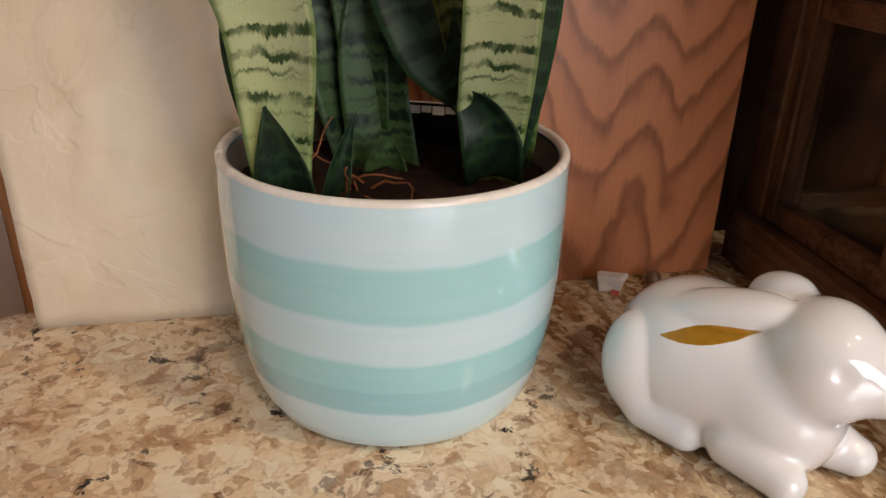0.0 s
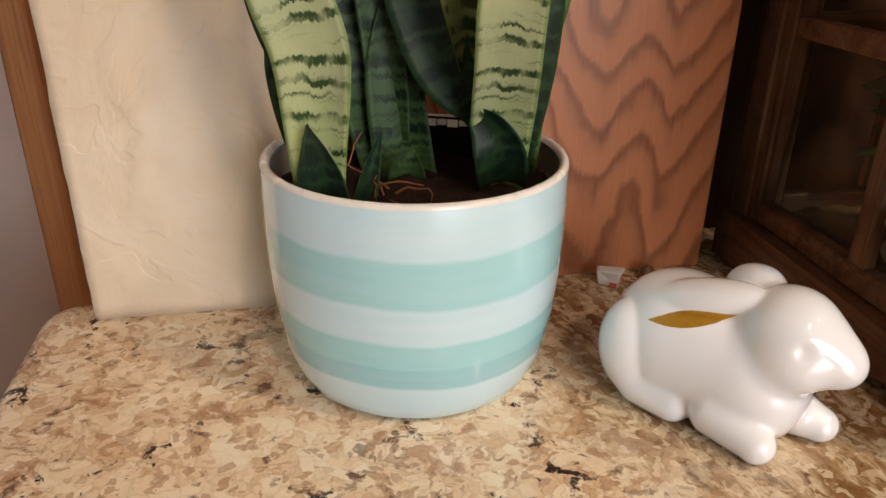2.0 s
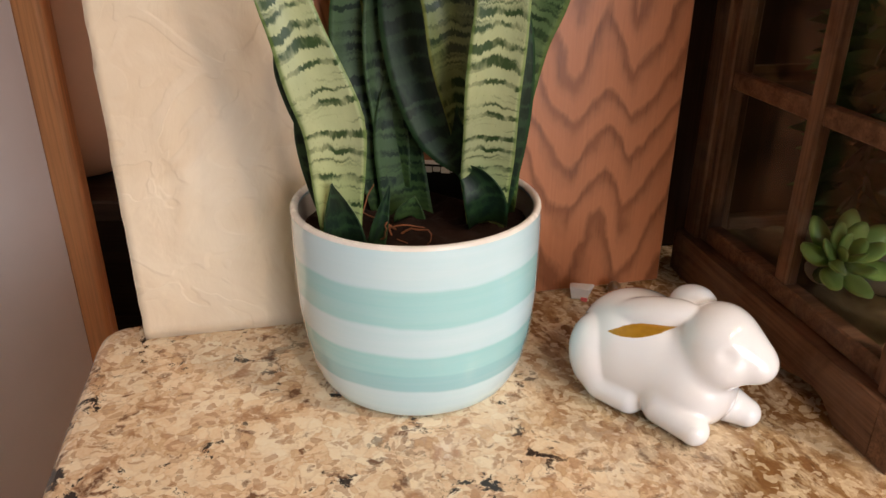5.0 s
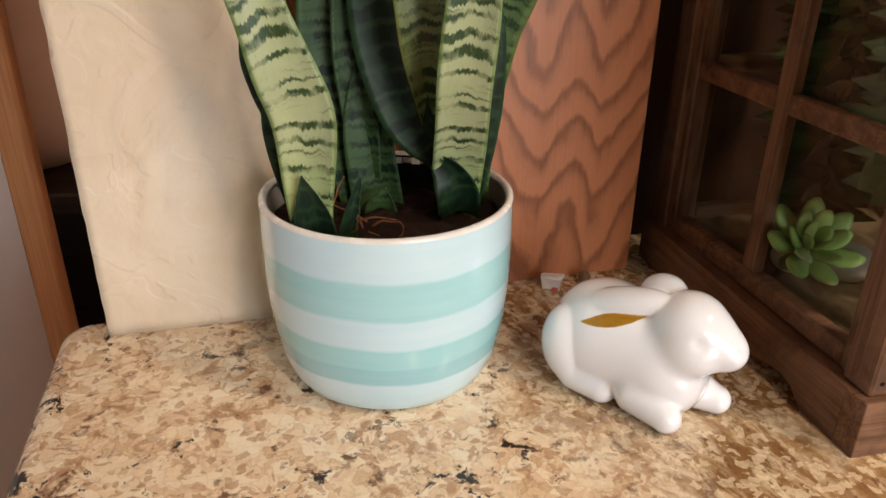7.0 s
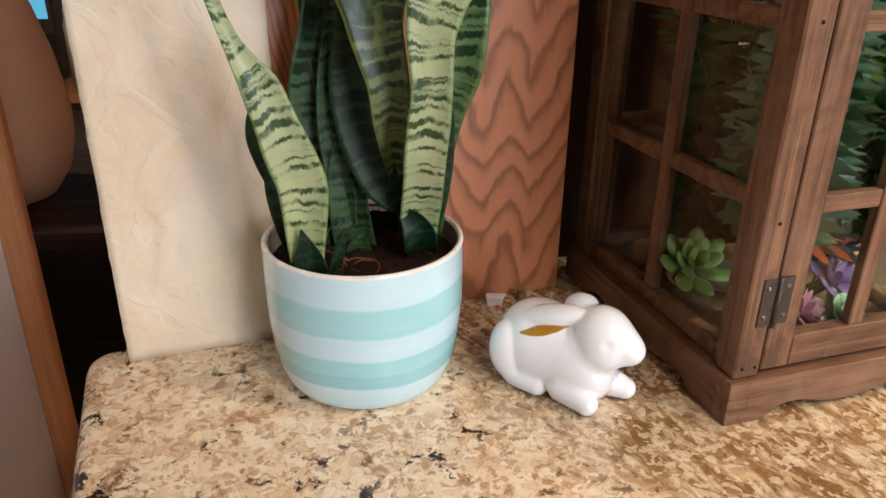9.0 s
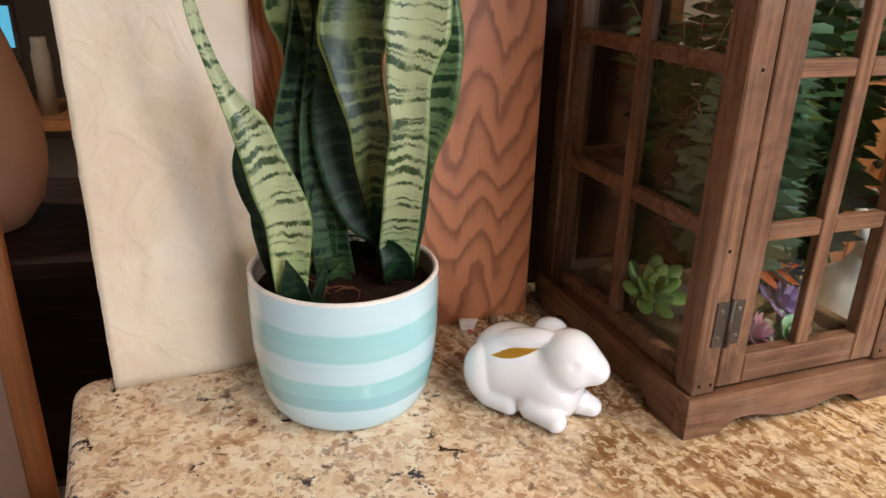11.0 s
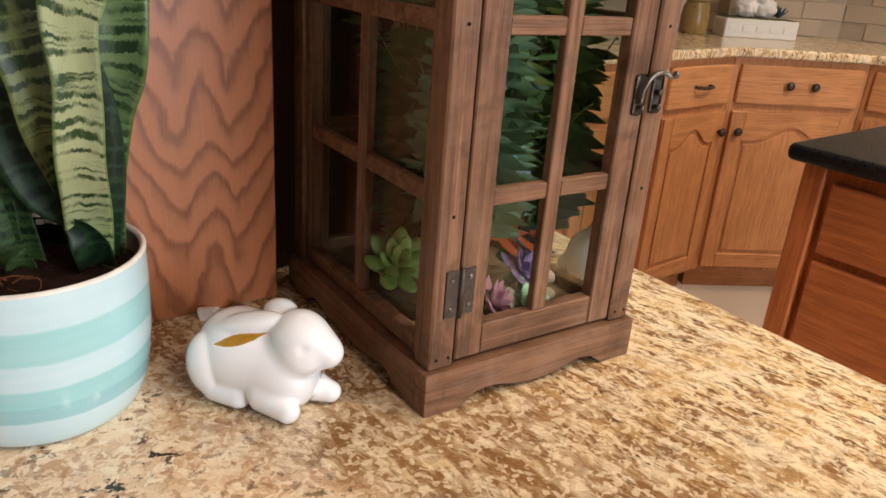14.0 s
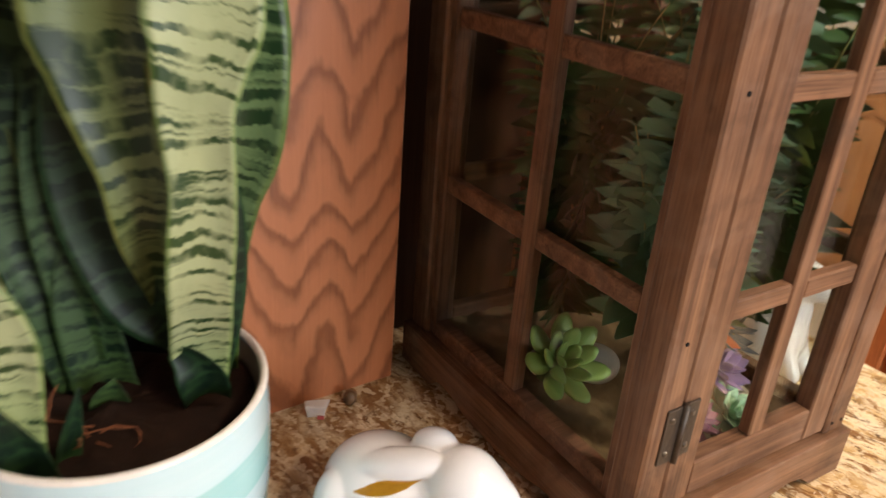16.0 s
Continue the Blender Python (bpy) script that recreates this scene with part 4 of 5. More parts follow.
def crouching(X, Y, Z):
    """Along (A) and across (N) the rabbit, its nose towards +A, the side towards the room at -N."""
    A = (X - RX) * math.cos(RT) + (Y - RY) * math.sin(RT)
    N = -(X - RX) * math.sin(RT) + (Y - RY) * math.cos(RT)
    trunk = [
        ball(A, N, Z, (-.0240, .004, .0325), (.0385, .0335, .0365), 0, -4),
        ball(A, N, Z, (.0040, .001, .0310), (.0340, .0285, .0325)),
        ball(A, N, Z, (.0180, -.004, .0250), (.0240, .0235, .0260)),
    ]
    d = smooth_union(trunk, 0.010)
    head = [
        ball(A, N, Z, (.0270, .000, .0575), (.0235, .0225, .0225), 0, -14),
        ball(A, N, Z, (.0430, .000, .0535), (.0165, .0140, .0140), 0, -22),
        ball(A, N, Z, (.0500, .000, .0500), (.0098, .0098, .0092)),
        ball(A, N, Z, (.0300, -.010, .0465), (.0165, .0130, .0135)),
    ]
    d = smooth_union([d, smooth_union(head, 0.007)], 0.0042)
    for side in (-1, 1):
        socket = ball(A, N, Z, (.0400, side * .0225, .0612), (.0048, .0042, .0040))
        d = -smooth_union([-d, socket], 0.003)
    haunch = ball(A, N, Z, (-.0425, -.0130, .0275), (.0185, .0190, .0270), 10, 8)
    d = smooth_union([d, haunch], 0.0012)
    ear = ball(A, N, Z, (-.0120, -.0065, .0645), (.0295, .0115, .0094), 5, 17)
    d = smooth_union([d, ear], 0.0013)
    far_ear = ball(A, N, Z, (.0040, .0125, .0690), (.0150, .0100, .0115), -6, 14)
    paws = [
        rod(A, N, Z, (.008, -.017, .014), (.0290, -.0255, .0092), .0155, .0092),
        rod(A, N, Z, (.026, .010, .013), (.0460, .0115, .0090), .0145, .0090),
        rod(A, N, Z, (-.034, -.018, .011), (-.0150, -.0205, .0092), .0120, .0102),
    ]
    d = smooth_union([d, far_ear] + paws, 0.0032)
    return np.maximum(d, 0.0006 - Z)


bm = blob_mesh(crouching, (.090, .245, -.002), (.222, .395, .094), 0.0012)
bmesh.ops.smooth_vert(bm, verts=bm.verts[:], factor=0.5, use_axis_x=True, use_axis_y=True, use_axis_z=True)
solid("rabbit_figurine", bm, M["rabbit"], "glossy white porcelain crouching rabbit with gold inner ear", "figurine", group="porcelain rabbits", smooth=True)


def sitting(X, Y, Z):
    b = [
        ball(X, Y, Z, (0, 0, .034), (.034, .030, .036)),
        ball(X, Y, Z, (.010, 0, .060), (.022, .020, .030)),
        ball(X, Y, Z, (.018, 0, .092), (.021, .017, .018)),
        ball(X, Y, Z, (.034, 0, .088), (.012, .011, .010)),
        rod(X, Y, Z, (.010, .010, .104), (-.006, .013, .142), .0075, .005),
        rod(X, Y, Z, (.010, -.010, .104), (-.006, -.013, .142), .0075, .005),
        rod(X, Y, Z, (.022, .012, .03), (.034, .012, .008), .009, .008),
        rod(X, Y, Z, (.022, -.012, .03), (.034, -.012, .008), .009, .008),
        ball(X, Y, Z, (-.034, 0, .018), (.012, .012, .012)),
    ]
    return np.maximum(smooth_union(b, 0.006), 0.0006 - Z)


bm = blob_mesh(sitting, (-.052, -.042, -.003), (.056, .042, .156), 0.0022)
solid("rabbit_figurine", bm, M["white"], "glossy white porcelain sitting rabbit behind the lantern", "figurine", pose(0.528, 0.423, 0, 0, 0, -70), "porcelain rabbits", smooth=True)

# scraps by the cabinet's foot
chip = thing("paper_scrap", "small crumpled white paper scrap with red print", "paper scrap", pose(0.126, 0.4585, 0, 0, 0, -20))
sc = box(-0.007, 0.007, -0.004, 0.004, 0.0, 0.012, 0.001)
for v in sc.verts:
    v.co += Vector((noise.noise(v.co * 150), noise.noise(v.co * 130 + Vector((3, 0, 0))), 0)) * 0.004
part("sheet", sc, M["paper"], chip)
part("print_bar", box(0.001, 0.006, -0.0062, -0.0052, 0.001, 0.004), M["red"], chip, "red unreadable print")
ac = lathe([(0, 0), (0.003, 0.0005), (0.0055, 0.004), (0.0052, 0.0075), (0.003, 0.0105), (0, 0.0115)], 16)
for v in ac.verts:
    v.co += Vector((noise.noise(v.co * 300), noise.noise(v.co * 280), 0)) * 0.0012
solid("seed_husk", ac, M["acorn"], "small brown dried seed husk on the counter", "seed", pose(0.154, 0.4665, 0), smooth=True)

# ---- the glazed lantern ----
LW, LD = 0.222, 0.270                 # width of the front and depth over the base
LM = pose(0.259, 0.252, 0, 0, 0, 9.5)
lan = thing("lantern_case", "walnut-stained wooden terrarium lantern with glass panes and hinged door", "lantern", LM)
BASE_H = 0.037
BARS = (0.170, 0.291)                 # heights of the glazing bars
TOP = 0.425


def apron(length):
    pts = [(0, 0), (0, BASE_H), (length, BASE_H), (length, 0), (length - 0.034, 0)]
    curve = [(length - 0.040, 0.004), (length - 0.048, 0.010), (length - 0.060, 0.012), (length - 0.075, 0.010), (length - 0.090, 0.006), (length - 0.105, 0.0045)]
    pts += curve
    pts += [(length - x, z) for x, z in reversed(curve)] + [(0.034, 0)]
    return pts


T = 0.016
part("base_front", prism(apron(LW), 0, T, "xz", 0.0008), M["lan_x"], lan)
part("base_back", prism(apron(LW), LD - T, LD, "xz", 0.0008), M["lan_x"], lan)
side = [(T + p * (LD - 2 * T) / LD, z) for p, z in apron(LD)]
part("base_side", prism(side, 0.0, T, "yz"), M["lan_y"], lan)
part("base_side", prism(side, LW - T, LW, "yz"), M["lan_y"], lan)
part("floor_board", box(T, LW - T, T, LD - T, 0.020, 0.036), M["lan_y"], lan)
A0, A1, B1, PW = 0.005, LW - 0.005, LD - 0.005, 0.022   # the posts' outer faces and width
for x in (A0, A1 - PW):
    for y in (A0, B1 - PW):
        post = part("corner_post", box(x, x + PW, y, y + PW, BASE_H + 0.0005, TOP, 0.0015), M["lan_z"], lan)
        if y == A0:
            for dx, z in ((0.006, 0.046), (0.017, 0.046), (0.012, 0.161), (0.012, 0.292)):
                part("nail_head", lathe([(0, -0.0006), (0.0014, -0.0006), (0.0014, 0.0004), (0, 0.0004)], 8), M["black"], post).matrix_basis = pose(x + dx, A0, z, 90, 0, 0)
part("top_board", box(-0.004, LW + 0.004, -0.004, LD + 0.004, TOP + 0.0005, TOP + 0.016, 0.002), M["lan_x"], lan)
roof = bmesh.new()
q = [roof.verts.new(p) for p in ((0, 0, TOP + 0.0165), (LW, 0, TOP + 0.0165), (LW, LD, TOP + 0.0165), (0, LD, TOP + 0.0165), (0.09, 0.09, TOP + 0.085), (LW - 0.09, 0.09, TOP + 0.085), (LW - 0.09, LD - 0.09, TOP + 0.085), (0.09, LD - 0.09, TOP + 0.085))]
for ids in ((3, 2, 1, 0), (4, 5, 6, 7), (0, 1, 5, 4), (1, 2, 6, 5), (2, 3, 7, 6), (3, 0, 4, 7)):
    roof.faces.new([q[i] for i in ids])
part("roof", roof, M["lan_x"], lan)


def glazed_frame(parent, length, z0, z1, lower, upper, stile, mats, m):
    """Stiles, rails, glazing bars and panes in a frame that runs along x, front face at y = 0."""
    mx, mz = mats
    made = []
    D = 0.013
    made.append(part("stile", box(0, stile, 0, D, z0, z1, 0.0012), mz, parent))
    made.append(part("stile", box(length - stile, length, 0, D, z0, z1, 0.0012), mz, parent))
    made.append(part("rail", box(stile + 0.0002, length - stile - 0.0002, 0.0005, D, z0, z0 + lower, 0.0012), mx, parent))
    made.append(part("rail", box(stile + 0.0002, length - stile - 0.0002, 0.0005, D, z1 - upper, z1, 0.0012), mx, parent))
    mid, half = length / 2, 0.0068
    made.append(part("glazing_bar", box(mid - half, mid + half, 0.0012, 0.010, z0 + lower + 0.0002, z1 - upper - 0.0002, 0.001), mz, parent))
    for zb in BARS:
        for a, b in ((stile, mid - half), (mid + half, length - stile)):
            made.append(part("glazing_bar", box(a + 0.0002, b - 0.0002, 0.0018, 0.010, zb - 0.0065, zb + 0.0065, 0.001), mx, parent))
    levels = [z0 + lower, *BARS, z1 - upper]
    for a, b in ((stile, mid), (mid, length - stile)):
        for c, d in zip(levels, levels[1:]):
            pane = part("pane", box(a - 0.001, b + 0.001, 0.0104, 0.0122, c - 0.001, d + 0.001), M["glass"], parent, "clear glass pane")
            pane.visible_shadow = False
            made.append(pane)
    for ob in made:
        ob.matrix_basis = m
    return made


GZ0, GZ1 = BASE_H + 0.001, TOP - 0.001
mats_x, mats_y = (M["lan_x"], M["lan_z"]), (M["lan_y"], M["lan_z"])
# the front is a door between the posts
door = thing("door", "", "")
door.parent = lan
door.matrix_basis = Matrix()
DL = A1 - A0 - 2 * PW - 0.004
glazed_frame(door, DL, GZ0 + 0.003, GZ1 - 0.002, 0.026, 0.022, 0.024, mats_x, pose(A0 + PW + 0.002, A0 + 0.001, 0))
SL, FL = B1 - A0 - 2 * PW, A1 - A0 - 2 * PW
glazed_frame(lan, SL, GZ0, GZ1, 0.014, 0.014, 0.008, (M["lan_y"], M["lan_z"]), pose(A0 + 0.004, B1 - PW, 0, 0, 0, -90))
glazed_frame(lan, SL, GZ0, GZ1, 0.014, 0.014, 0.008, (M["lan_y"], M["lan_z"]), pose(A1 - 0.004, A0 + PW, 0, 0, 0, 90))
glazed_frame(lan, FL, GZ0, GZ1, 0.014, 0.014, 0.008, (M["lan_x"], M["lan_z"]), pose(A1 - PW, B1 - 0.004, 0, 0, 0, 180))


# butt hinges and the swing latch
def hinge(z):
    x = A0 + PW + 0.001
    h = part("hinge", box(x - 0.0135, x - 0.0012, A0 - 0.0012, A0 + 0.0003, z - 0.019, z + 0.019, 0.0004), M["iron"], lan, "aged iron butt hinge")
    part("leaf_plate", box(x + 0.0012, x + 0.0135, A0 - 0.0004, A0 + 0.0012, z - 0.019, z + 0.019, 0.0004), M["iron"], h)
    part("pin", tube([(x, A0 - 0.0015, z - 0.02), (x, A0 - 0.0015, z + 0.02)], 0.0022, 10), M["iron"], h, "", True)
    for dx in (-0.0085, 0.0085):
        for dz in (-0.0115, 0.0115):
            s = part("screw", lathe([(0, 0.0012), (0.0015, 0.0009), (0.0023, 0), (0, 0)], 10), M["nickel"], h)
            s.matrix_basis = pose(x + dx, A0 - (0.0012 if dx < 0 else 0.0003), z + dz, 90, 0, 0)


hinge(0.100)
hinge(0.365)
xl, zl = A1 - PW, 0.240
latch = part("latch", box(xl - 0.016, xl - 0.004, A0 - 0.0012, A0 + 0.0012, zl - 0.016, zl + 0.016, 0.0025, 2), M["iron"], lan, "aged iron swing latch")
part("catch_plate", box(xl + 0.002, xl + 0.014, A0 - 0.0014, A0 + 0.0003, zl - 0.015, zl + 0.015, 0.0025, 2), M["iron"], latch)
part("hook", tube(glide([(xl - 0.012, A0 - 0.005, zl - 0.006), (xl - 0.012, A0 - 0.006, zl + 0.006), (xl - 0.005, A0 - 0.007, zl + 0.016), (xl + 0.006, A0 - 0.008, zl + 0.018), (xl + 0.011, A0 - 0.010, zl + 0.015), (xl + 0.016, A0 - 0.013, zl + 0.018)], 18).tolist(), [0.0022] * 15 + [0.0026, 0.003, 0.0026], 8), M["nickel"], latch, "bright curved hook", True)
for dx, dz in ((-0.010, -0.010), (0.008, 0.002), (0.008, -0.010)):
    part("knob", lathe([(0, 0.006), (0.002, 0.0055), (0.003, 0.004), (0.002, 0.001), (0.002, 0), (0, 0)], 10), M["iron"], latch, "", True).matrix_basis = pose(xl + dx, A0 - 0.0012, zl + dz, 90, 0, 0)

# ---- inside the lantern ----
bed = bmesh.new()
NX = 40
gv = [[bed.verts.new((0.019 + (LW - 0.038) * i / NX, 0.019 + (LD - 0.038) * j / NX, 0.0375)) for i in range(NX + 1)] for j in range(NX + 1)]
for j in range(NX):
    for i in range(NX):
        bed.faces.new((gv[j][i], gv[j][i + 1], gv[j + 1][i + 1], gv[j + 1][i]))
for v in bed.verts:
    v.co.z += 0.004 + 0.004 * noise.noise(v.co * 40) + 0.003 * noise.noise(v.co * 120)
solid("moss_bed", bed, M["sand"], "brown moss and sand bed on the lantern floor", "moss", LM, kind="stuff", smooth=True)


def petal(length, width, thick, n=8, across=6, paddle=False):
    """A plump leaf along +x, curled up; pointed, or paddle-shaped with a round tip."""
    bm = bmesh.new()
    rows = []
    for i in range(n + 1):
        f = i / n
        if paddle:
            w = width * 0.5 * (0.30 + 0.70 * math.sin(math.pi * 0.5 * min(1, f / 0.62)) ** 1.5) * math.sqrt(max(0.0, 1 - max(0.0, (f - 0.55) / 0.46) ** 2)) + 0.0003
        else:
            w = width * (0.35 + 0.65 * math.sin(math.pi * min(1, f * 0.62 + 0.12))) * (1 - f ** 5) * 0.5 + 0.0002
        t = thick * (1 - f * f * (0.6 if paddle else 1.0)) * (1 if i < n else 0.3) + 0.0003
        z = length * 0.22 * f * f
        rows.append([bm.verts.new((length * f, w * math.cos(a), z + t * math.sin(a) * (0.8 if math.sin(a) > 0 else 0.6))) for a in [2 * math.pi * k / (across * 2) for k in range(across * 2)]])
    m = across * 2
    for a, b in zip(rows, rows[1:]):
        for k in range(m):
            bm.faces.new((a[k], a[(k + 1) % m], b[(k + 1) % m], b[k]))
    bm.faces.new(rows[0][::-1])
    bm.faces.new(rows[-1])
    return bm


def rosette(name, label, m, size, material, rings=4, seed=1, plump=0.2, paddle=False, counts=(8, 8, 6, 4), base_lift=5, broad=0.52):
    th = thing(name, label, "succulent", LM @ m, "succulents in the lantern")
    rnd = random.Random(seed)
    part("stem", lathe([(0, -0.03 * size / 0.04), (0.006, -0.03 * size / 0.04), (0.005, 0.004), (0, 0.006)], 10), M["fern_a"], th)
    for ring in range(rings):
        count = counts[ring]
        me = None
        for k in range(count):
            ln = size * (1 - 0.2 * ring)
            if me is None:
                ob = part("petal", petal(ln, ln * broad, ln * plump * 0.5, paddle=paddle), material, th, "", True)
                me = ob.data
            else:
                ob = new("petal", me)
                ob.parent = th
            lift = base_lift + 22 * ring + rnd.uniform(-6, 6)
            ob.matrix_basis = pose(0, 0, 0.002 * ring, 0, 0, 360 * (k + 0.5 * (ring % 2)) / count + rnd.uniform(-7, 7)) @ pose(0, 0, 0, 0, -lift, 0) @ pose(0.002, 0, 0)
    return th


rosette("succulent", "jade green succulent with plump paddle-shaped leaves", pose(0.040, 0.120, 0.072, 38, -16, 10), 0.034, M["succ"], 3, 2, 0.30, True, (7, 6, 4), 14, 0.47)
rosette("succulent", "mint green rosette succulent with pale edges", pose(0.124, 0.038, 0.055, 42, 4, 5), 0.022, M["mint"], 4, 3, 0.2, True, broad=0.60)
rosette("succulent", "mauve pink rosette succulent", pose(0.090, 0.042, 0.060, 48, -10, 50), 0.024, M["pink"], 3, 4, 0.2)
rosette("succulent", "dusty purple rosette succulent", pose(0.135, 0.062, 0.075, 42, 4, 15), 0.026, M["mauve"], 3, 5, 0.2)
rosette("succulent", "orange-red spiky artificial succulent", pose(0.128, 0.090, 0.110, 40, -4, 25), 0.040, M["orange"], 3, 6, 0.12)
rosette("succulent", "slate blue spiky artificial succulent", pose(0.146, 0.082, 0.098, 30, 16, 25), 0.036, M["navy"], 3, 7, 0.12)


def frond(length, leaf_len, pairs, bend, seed, bare=0.34):
    """A fern frond along +z that bends towards +x, with paired leaflets."""
    rnd = random.Random(seed)
    bm = bmesh.new()
    pts = []
    for i in range(pairs + 1):
        f = i / pairs
        a = bend * f * f
        pts.append(Vector((length * f * math.sin(a), 0, length * f * math.cos(a))))
    rib = tube(pts, [0.0013 * (1 - 0.6 * i / pairs) for i in range(pairs + 1)], 5)
    for i in range(int(pairs * bare), pairs + 1):
        f = i / pairs
        ln = leaf_len * (math.sin(math.pi * (0.18 + 0.80 * f)) ** 0.7) * rnd.uniform(0.7, 1.15)
        t = (pts[i] - pts[i - 1]).normalized()
        for sgn in (-1, 1):
            out = (Vector((0, sgn, 0)) + t * rnd.uniform(0.35, 0.65) + Vector((rnd.uniform(-0.3, 0.25), 0, rnd.uniform(-0.3, 0.1)))).normalized()
            nrm = (Matrix.Rotation(rnd.uniform(-0.45, 0.45), 3, out) @ out.cross(t)).normalized()
            wid = out.cross(nrm) * ln * rnd.uniform(0.10, 0.15)
            row = []
            for s in range(5):
                g = s / 4
                c = pts[i] + out * ln * g - Vector((0, 0, 1)) * ln * 0.28 * g * g
                w = math.sin(math.pi * (0.12 + 0.86 * g)) if s < 4 else 0.05
                row.append([bm.verts.new(c - wid * w), bm.verts.new(c + nrm * 0.0009), bm.verts.new(c + wid * w)])
            for a, b in zip(row, row[1:]):
                bm.faces.new((a[0], a[1], b[1], b[0]))
                bm.faces.new((a[1], a[2], b[2], b[1]))
    return bm, rib


def fern(name, label, m, fronds, material, length, leaf_len, seed, spread=(-180, 180), bend=(0.10, 0.48), bare=0.34, group="ferns in the lantern"):
    th = thing(name, label, "fern", LM @ m, group)
    rnd = random.Random(seed)
    for k in range(fronds):
        yaw = spread[0] + (spread[1] - spread[0]) * (k + 0.5) / fronds + rnd.uniform(-12, 12)
        turn = pose(0, 0, 0, 0, 0, yaw)
        blade, rib = frond(length * rnd.uniform(0.55, 1.05), leaf_len, 28, rnd.uniform(*bend), seed * 20 + k, bare)
        for b in (blade, rib):
            out = []
            for v in b.verts:
                q = m @ turn @ v.co
                if not (0.023 < q.x < LW - 0.023 and 0.023 < q.y < LD - 0.023 and q.z < TOP - 0.006):
                    out.append(v)
            bmesh.ops.delete(b, geom=out, context="VERTS")
        ob = part("frond", blade, material, th, "", True)
        part("midrib", rib, M["fern_rib"], ob, "pale yellow-green midrib", True)
        ob.matrix_basis = turn
    return th


fern("fern", "dark green artificial fern with arching fronds", pose(0.145, 0.130, 0.042), 9, M["fern_a"], 0.36, 0.056, 3, (-150, 150))
fern("fern", "blue-green artificial fern with broad leaflets", pose(0.092, 0.072, 0.042), 10, M["fern_b"], 0.35, 0.046, 5, (-160, 60), (0.04, 0.22))
fern("fern", "blue-green artificial fern behind the side panes", pose(0.052, 0.066, 0.042), 6, M["fern_b"], 0.30, 0.050, 17, (-180, 180), (0.02, 0.14), 0.42)
fern("fern", "deep green artificial fern leaning on the panes", pose(0.154, 0.095, 0.042), 10, M["fern_a"], 0.33, 0.052, 9, (-170, 170))
fern("fern", "dark green artificial fern with upright fronds", pose(0.166, 0.075, 0.042), 9, M["fern_a"], 0.36, 0.050, 13, (-120, 200), (0.02, 0.22))
# added fern, leafy to its foot: blocks the bright view through the panes
fern("fern", "dark green artificial fern added at the lantern's back to darken the side panes", pose(0.110, 0.198, 0.042), 12, M["fern_a"], 0.36, 0.054, 11, (-180, 180), (0.04, 0.5), 0.08)
fern("fern", "yellow-green artificial fern with fine leaflets", pose(0.125, 0.105, 0.042), 9, M["fern_c"], 0.34, 0.052, 7, (-150, 60))
bl = strap_leaf([(0.075, 0.07, 0.168), (0.10, 0.062, 0.172), (0.128, 0.056, 0.166)], [0.014, 0.030, 0.004], [-80, -80, -80], 0.2, 0.001)
bt = thing("blue_flower", "pale blue artificial blossom on a wire stem", "flower", LM)
part("petal", bl, M["blue"], bt, "", True)
part("petal", strap_leaf([(0.08, 0.075, 0.160), (0.10, 0.070, 0.178), (0.12, 0.068, 0.186)], [0.012, 0.024, 0.004], [-100, -100, -100], 0.2, 0.001), M["blue"], bt, "", True)
part("stem", tube([(0.098, 0.085, 0.04), (0.097, 0.08, 0.10), (0.095, 0.068, 0.168)], 0.0012, 6), M["fern_a"], bt)
for k, (x, y, r) in enumerate(((0.085, 0.130, 0.020), (0.060, 0.150, 0.016), (0.075, 0.045, 0.010), (0.165, 0.060, 0.009), (0.19, 0.09, 0.011), (0.10, 0.038, 0.008))):
    pb = bmesh.new()
    bmesh.ops.create_icosphere(pb, subdivisions=3, radius=r)
    for v in pb.verts:
        v.co *= 1 + 0.25 * noise.noise(v.co * (18 / r * 0.02) + Vector((k, 0, 0)))
        v.co.z *= 0.7
    solid("pebble", pb, M["pebble"], "pale rounded pebble on the moss bed", "pebble", LM @ pose(x, y, 0.042 + r * 0.55), "pebbles in the lantern", smooth=True)

# ---- the far side of the kitchen ----
FX, FY, LIFT = 2.19, 1.94, 0.08       # the inner corner of the far cabinets; their top stands a little higher
FAR_FLOOR = FLOOR - LIFT
TURNS = (16.0, -18.0, -62.0)          # the three runs bend round the room
RUN = 0.54                            # length of the middle run
LMK = pose(FX, FY, LIFT, 0, 0, TURNS[0])
RM = pose(FX, FY, LIFT, 0, 0, TURNS[1])
TM = RM @ pose(RUN, 0, 0, 0, 0, TURNS[2] - TURNS[1])


def arch_panel(w, h, rise):
    """The outline of a raised panel with a cathedral top."""
    pts = [(0, 0), (w, 0), (w, h - rise)]
    for i in range(17):
        f = i / 16
        x = w * (1 - f)
        e = abs(2 * f - 1)
        s = 0.0 if e > 0.78 else 0.5 + 0.5 * math.cos(math.pi * e / 0.78)
        pts.append((x, h - rise + rise * s))
    pts.append((0, h - rise))
    out = []
    for p in pts:
        if not out or (abs(p[0] - out[-1][0]) + abs(p[1] - out[-1][1])) > 1e-5:
            out.append(p)
    return out


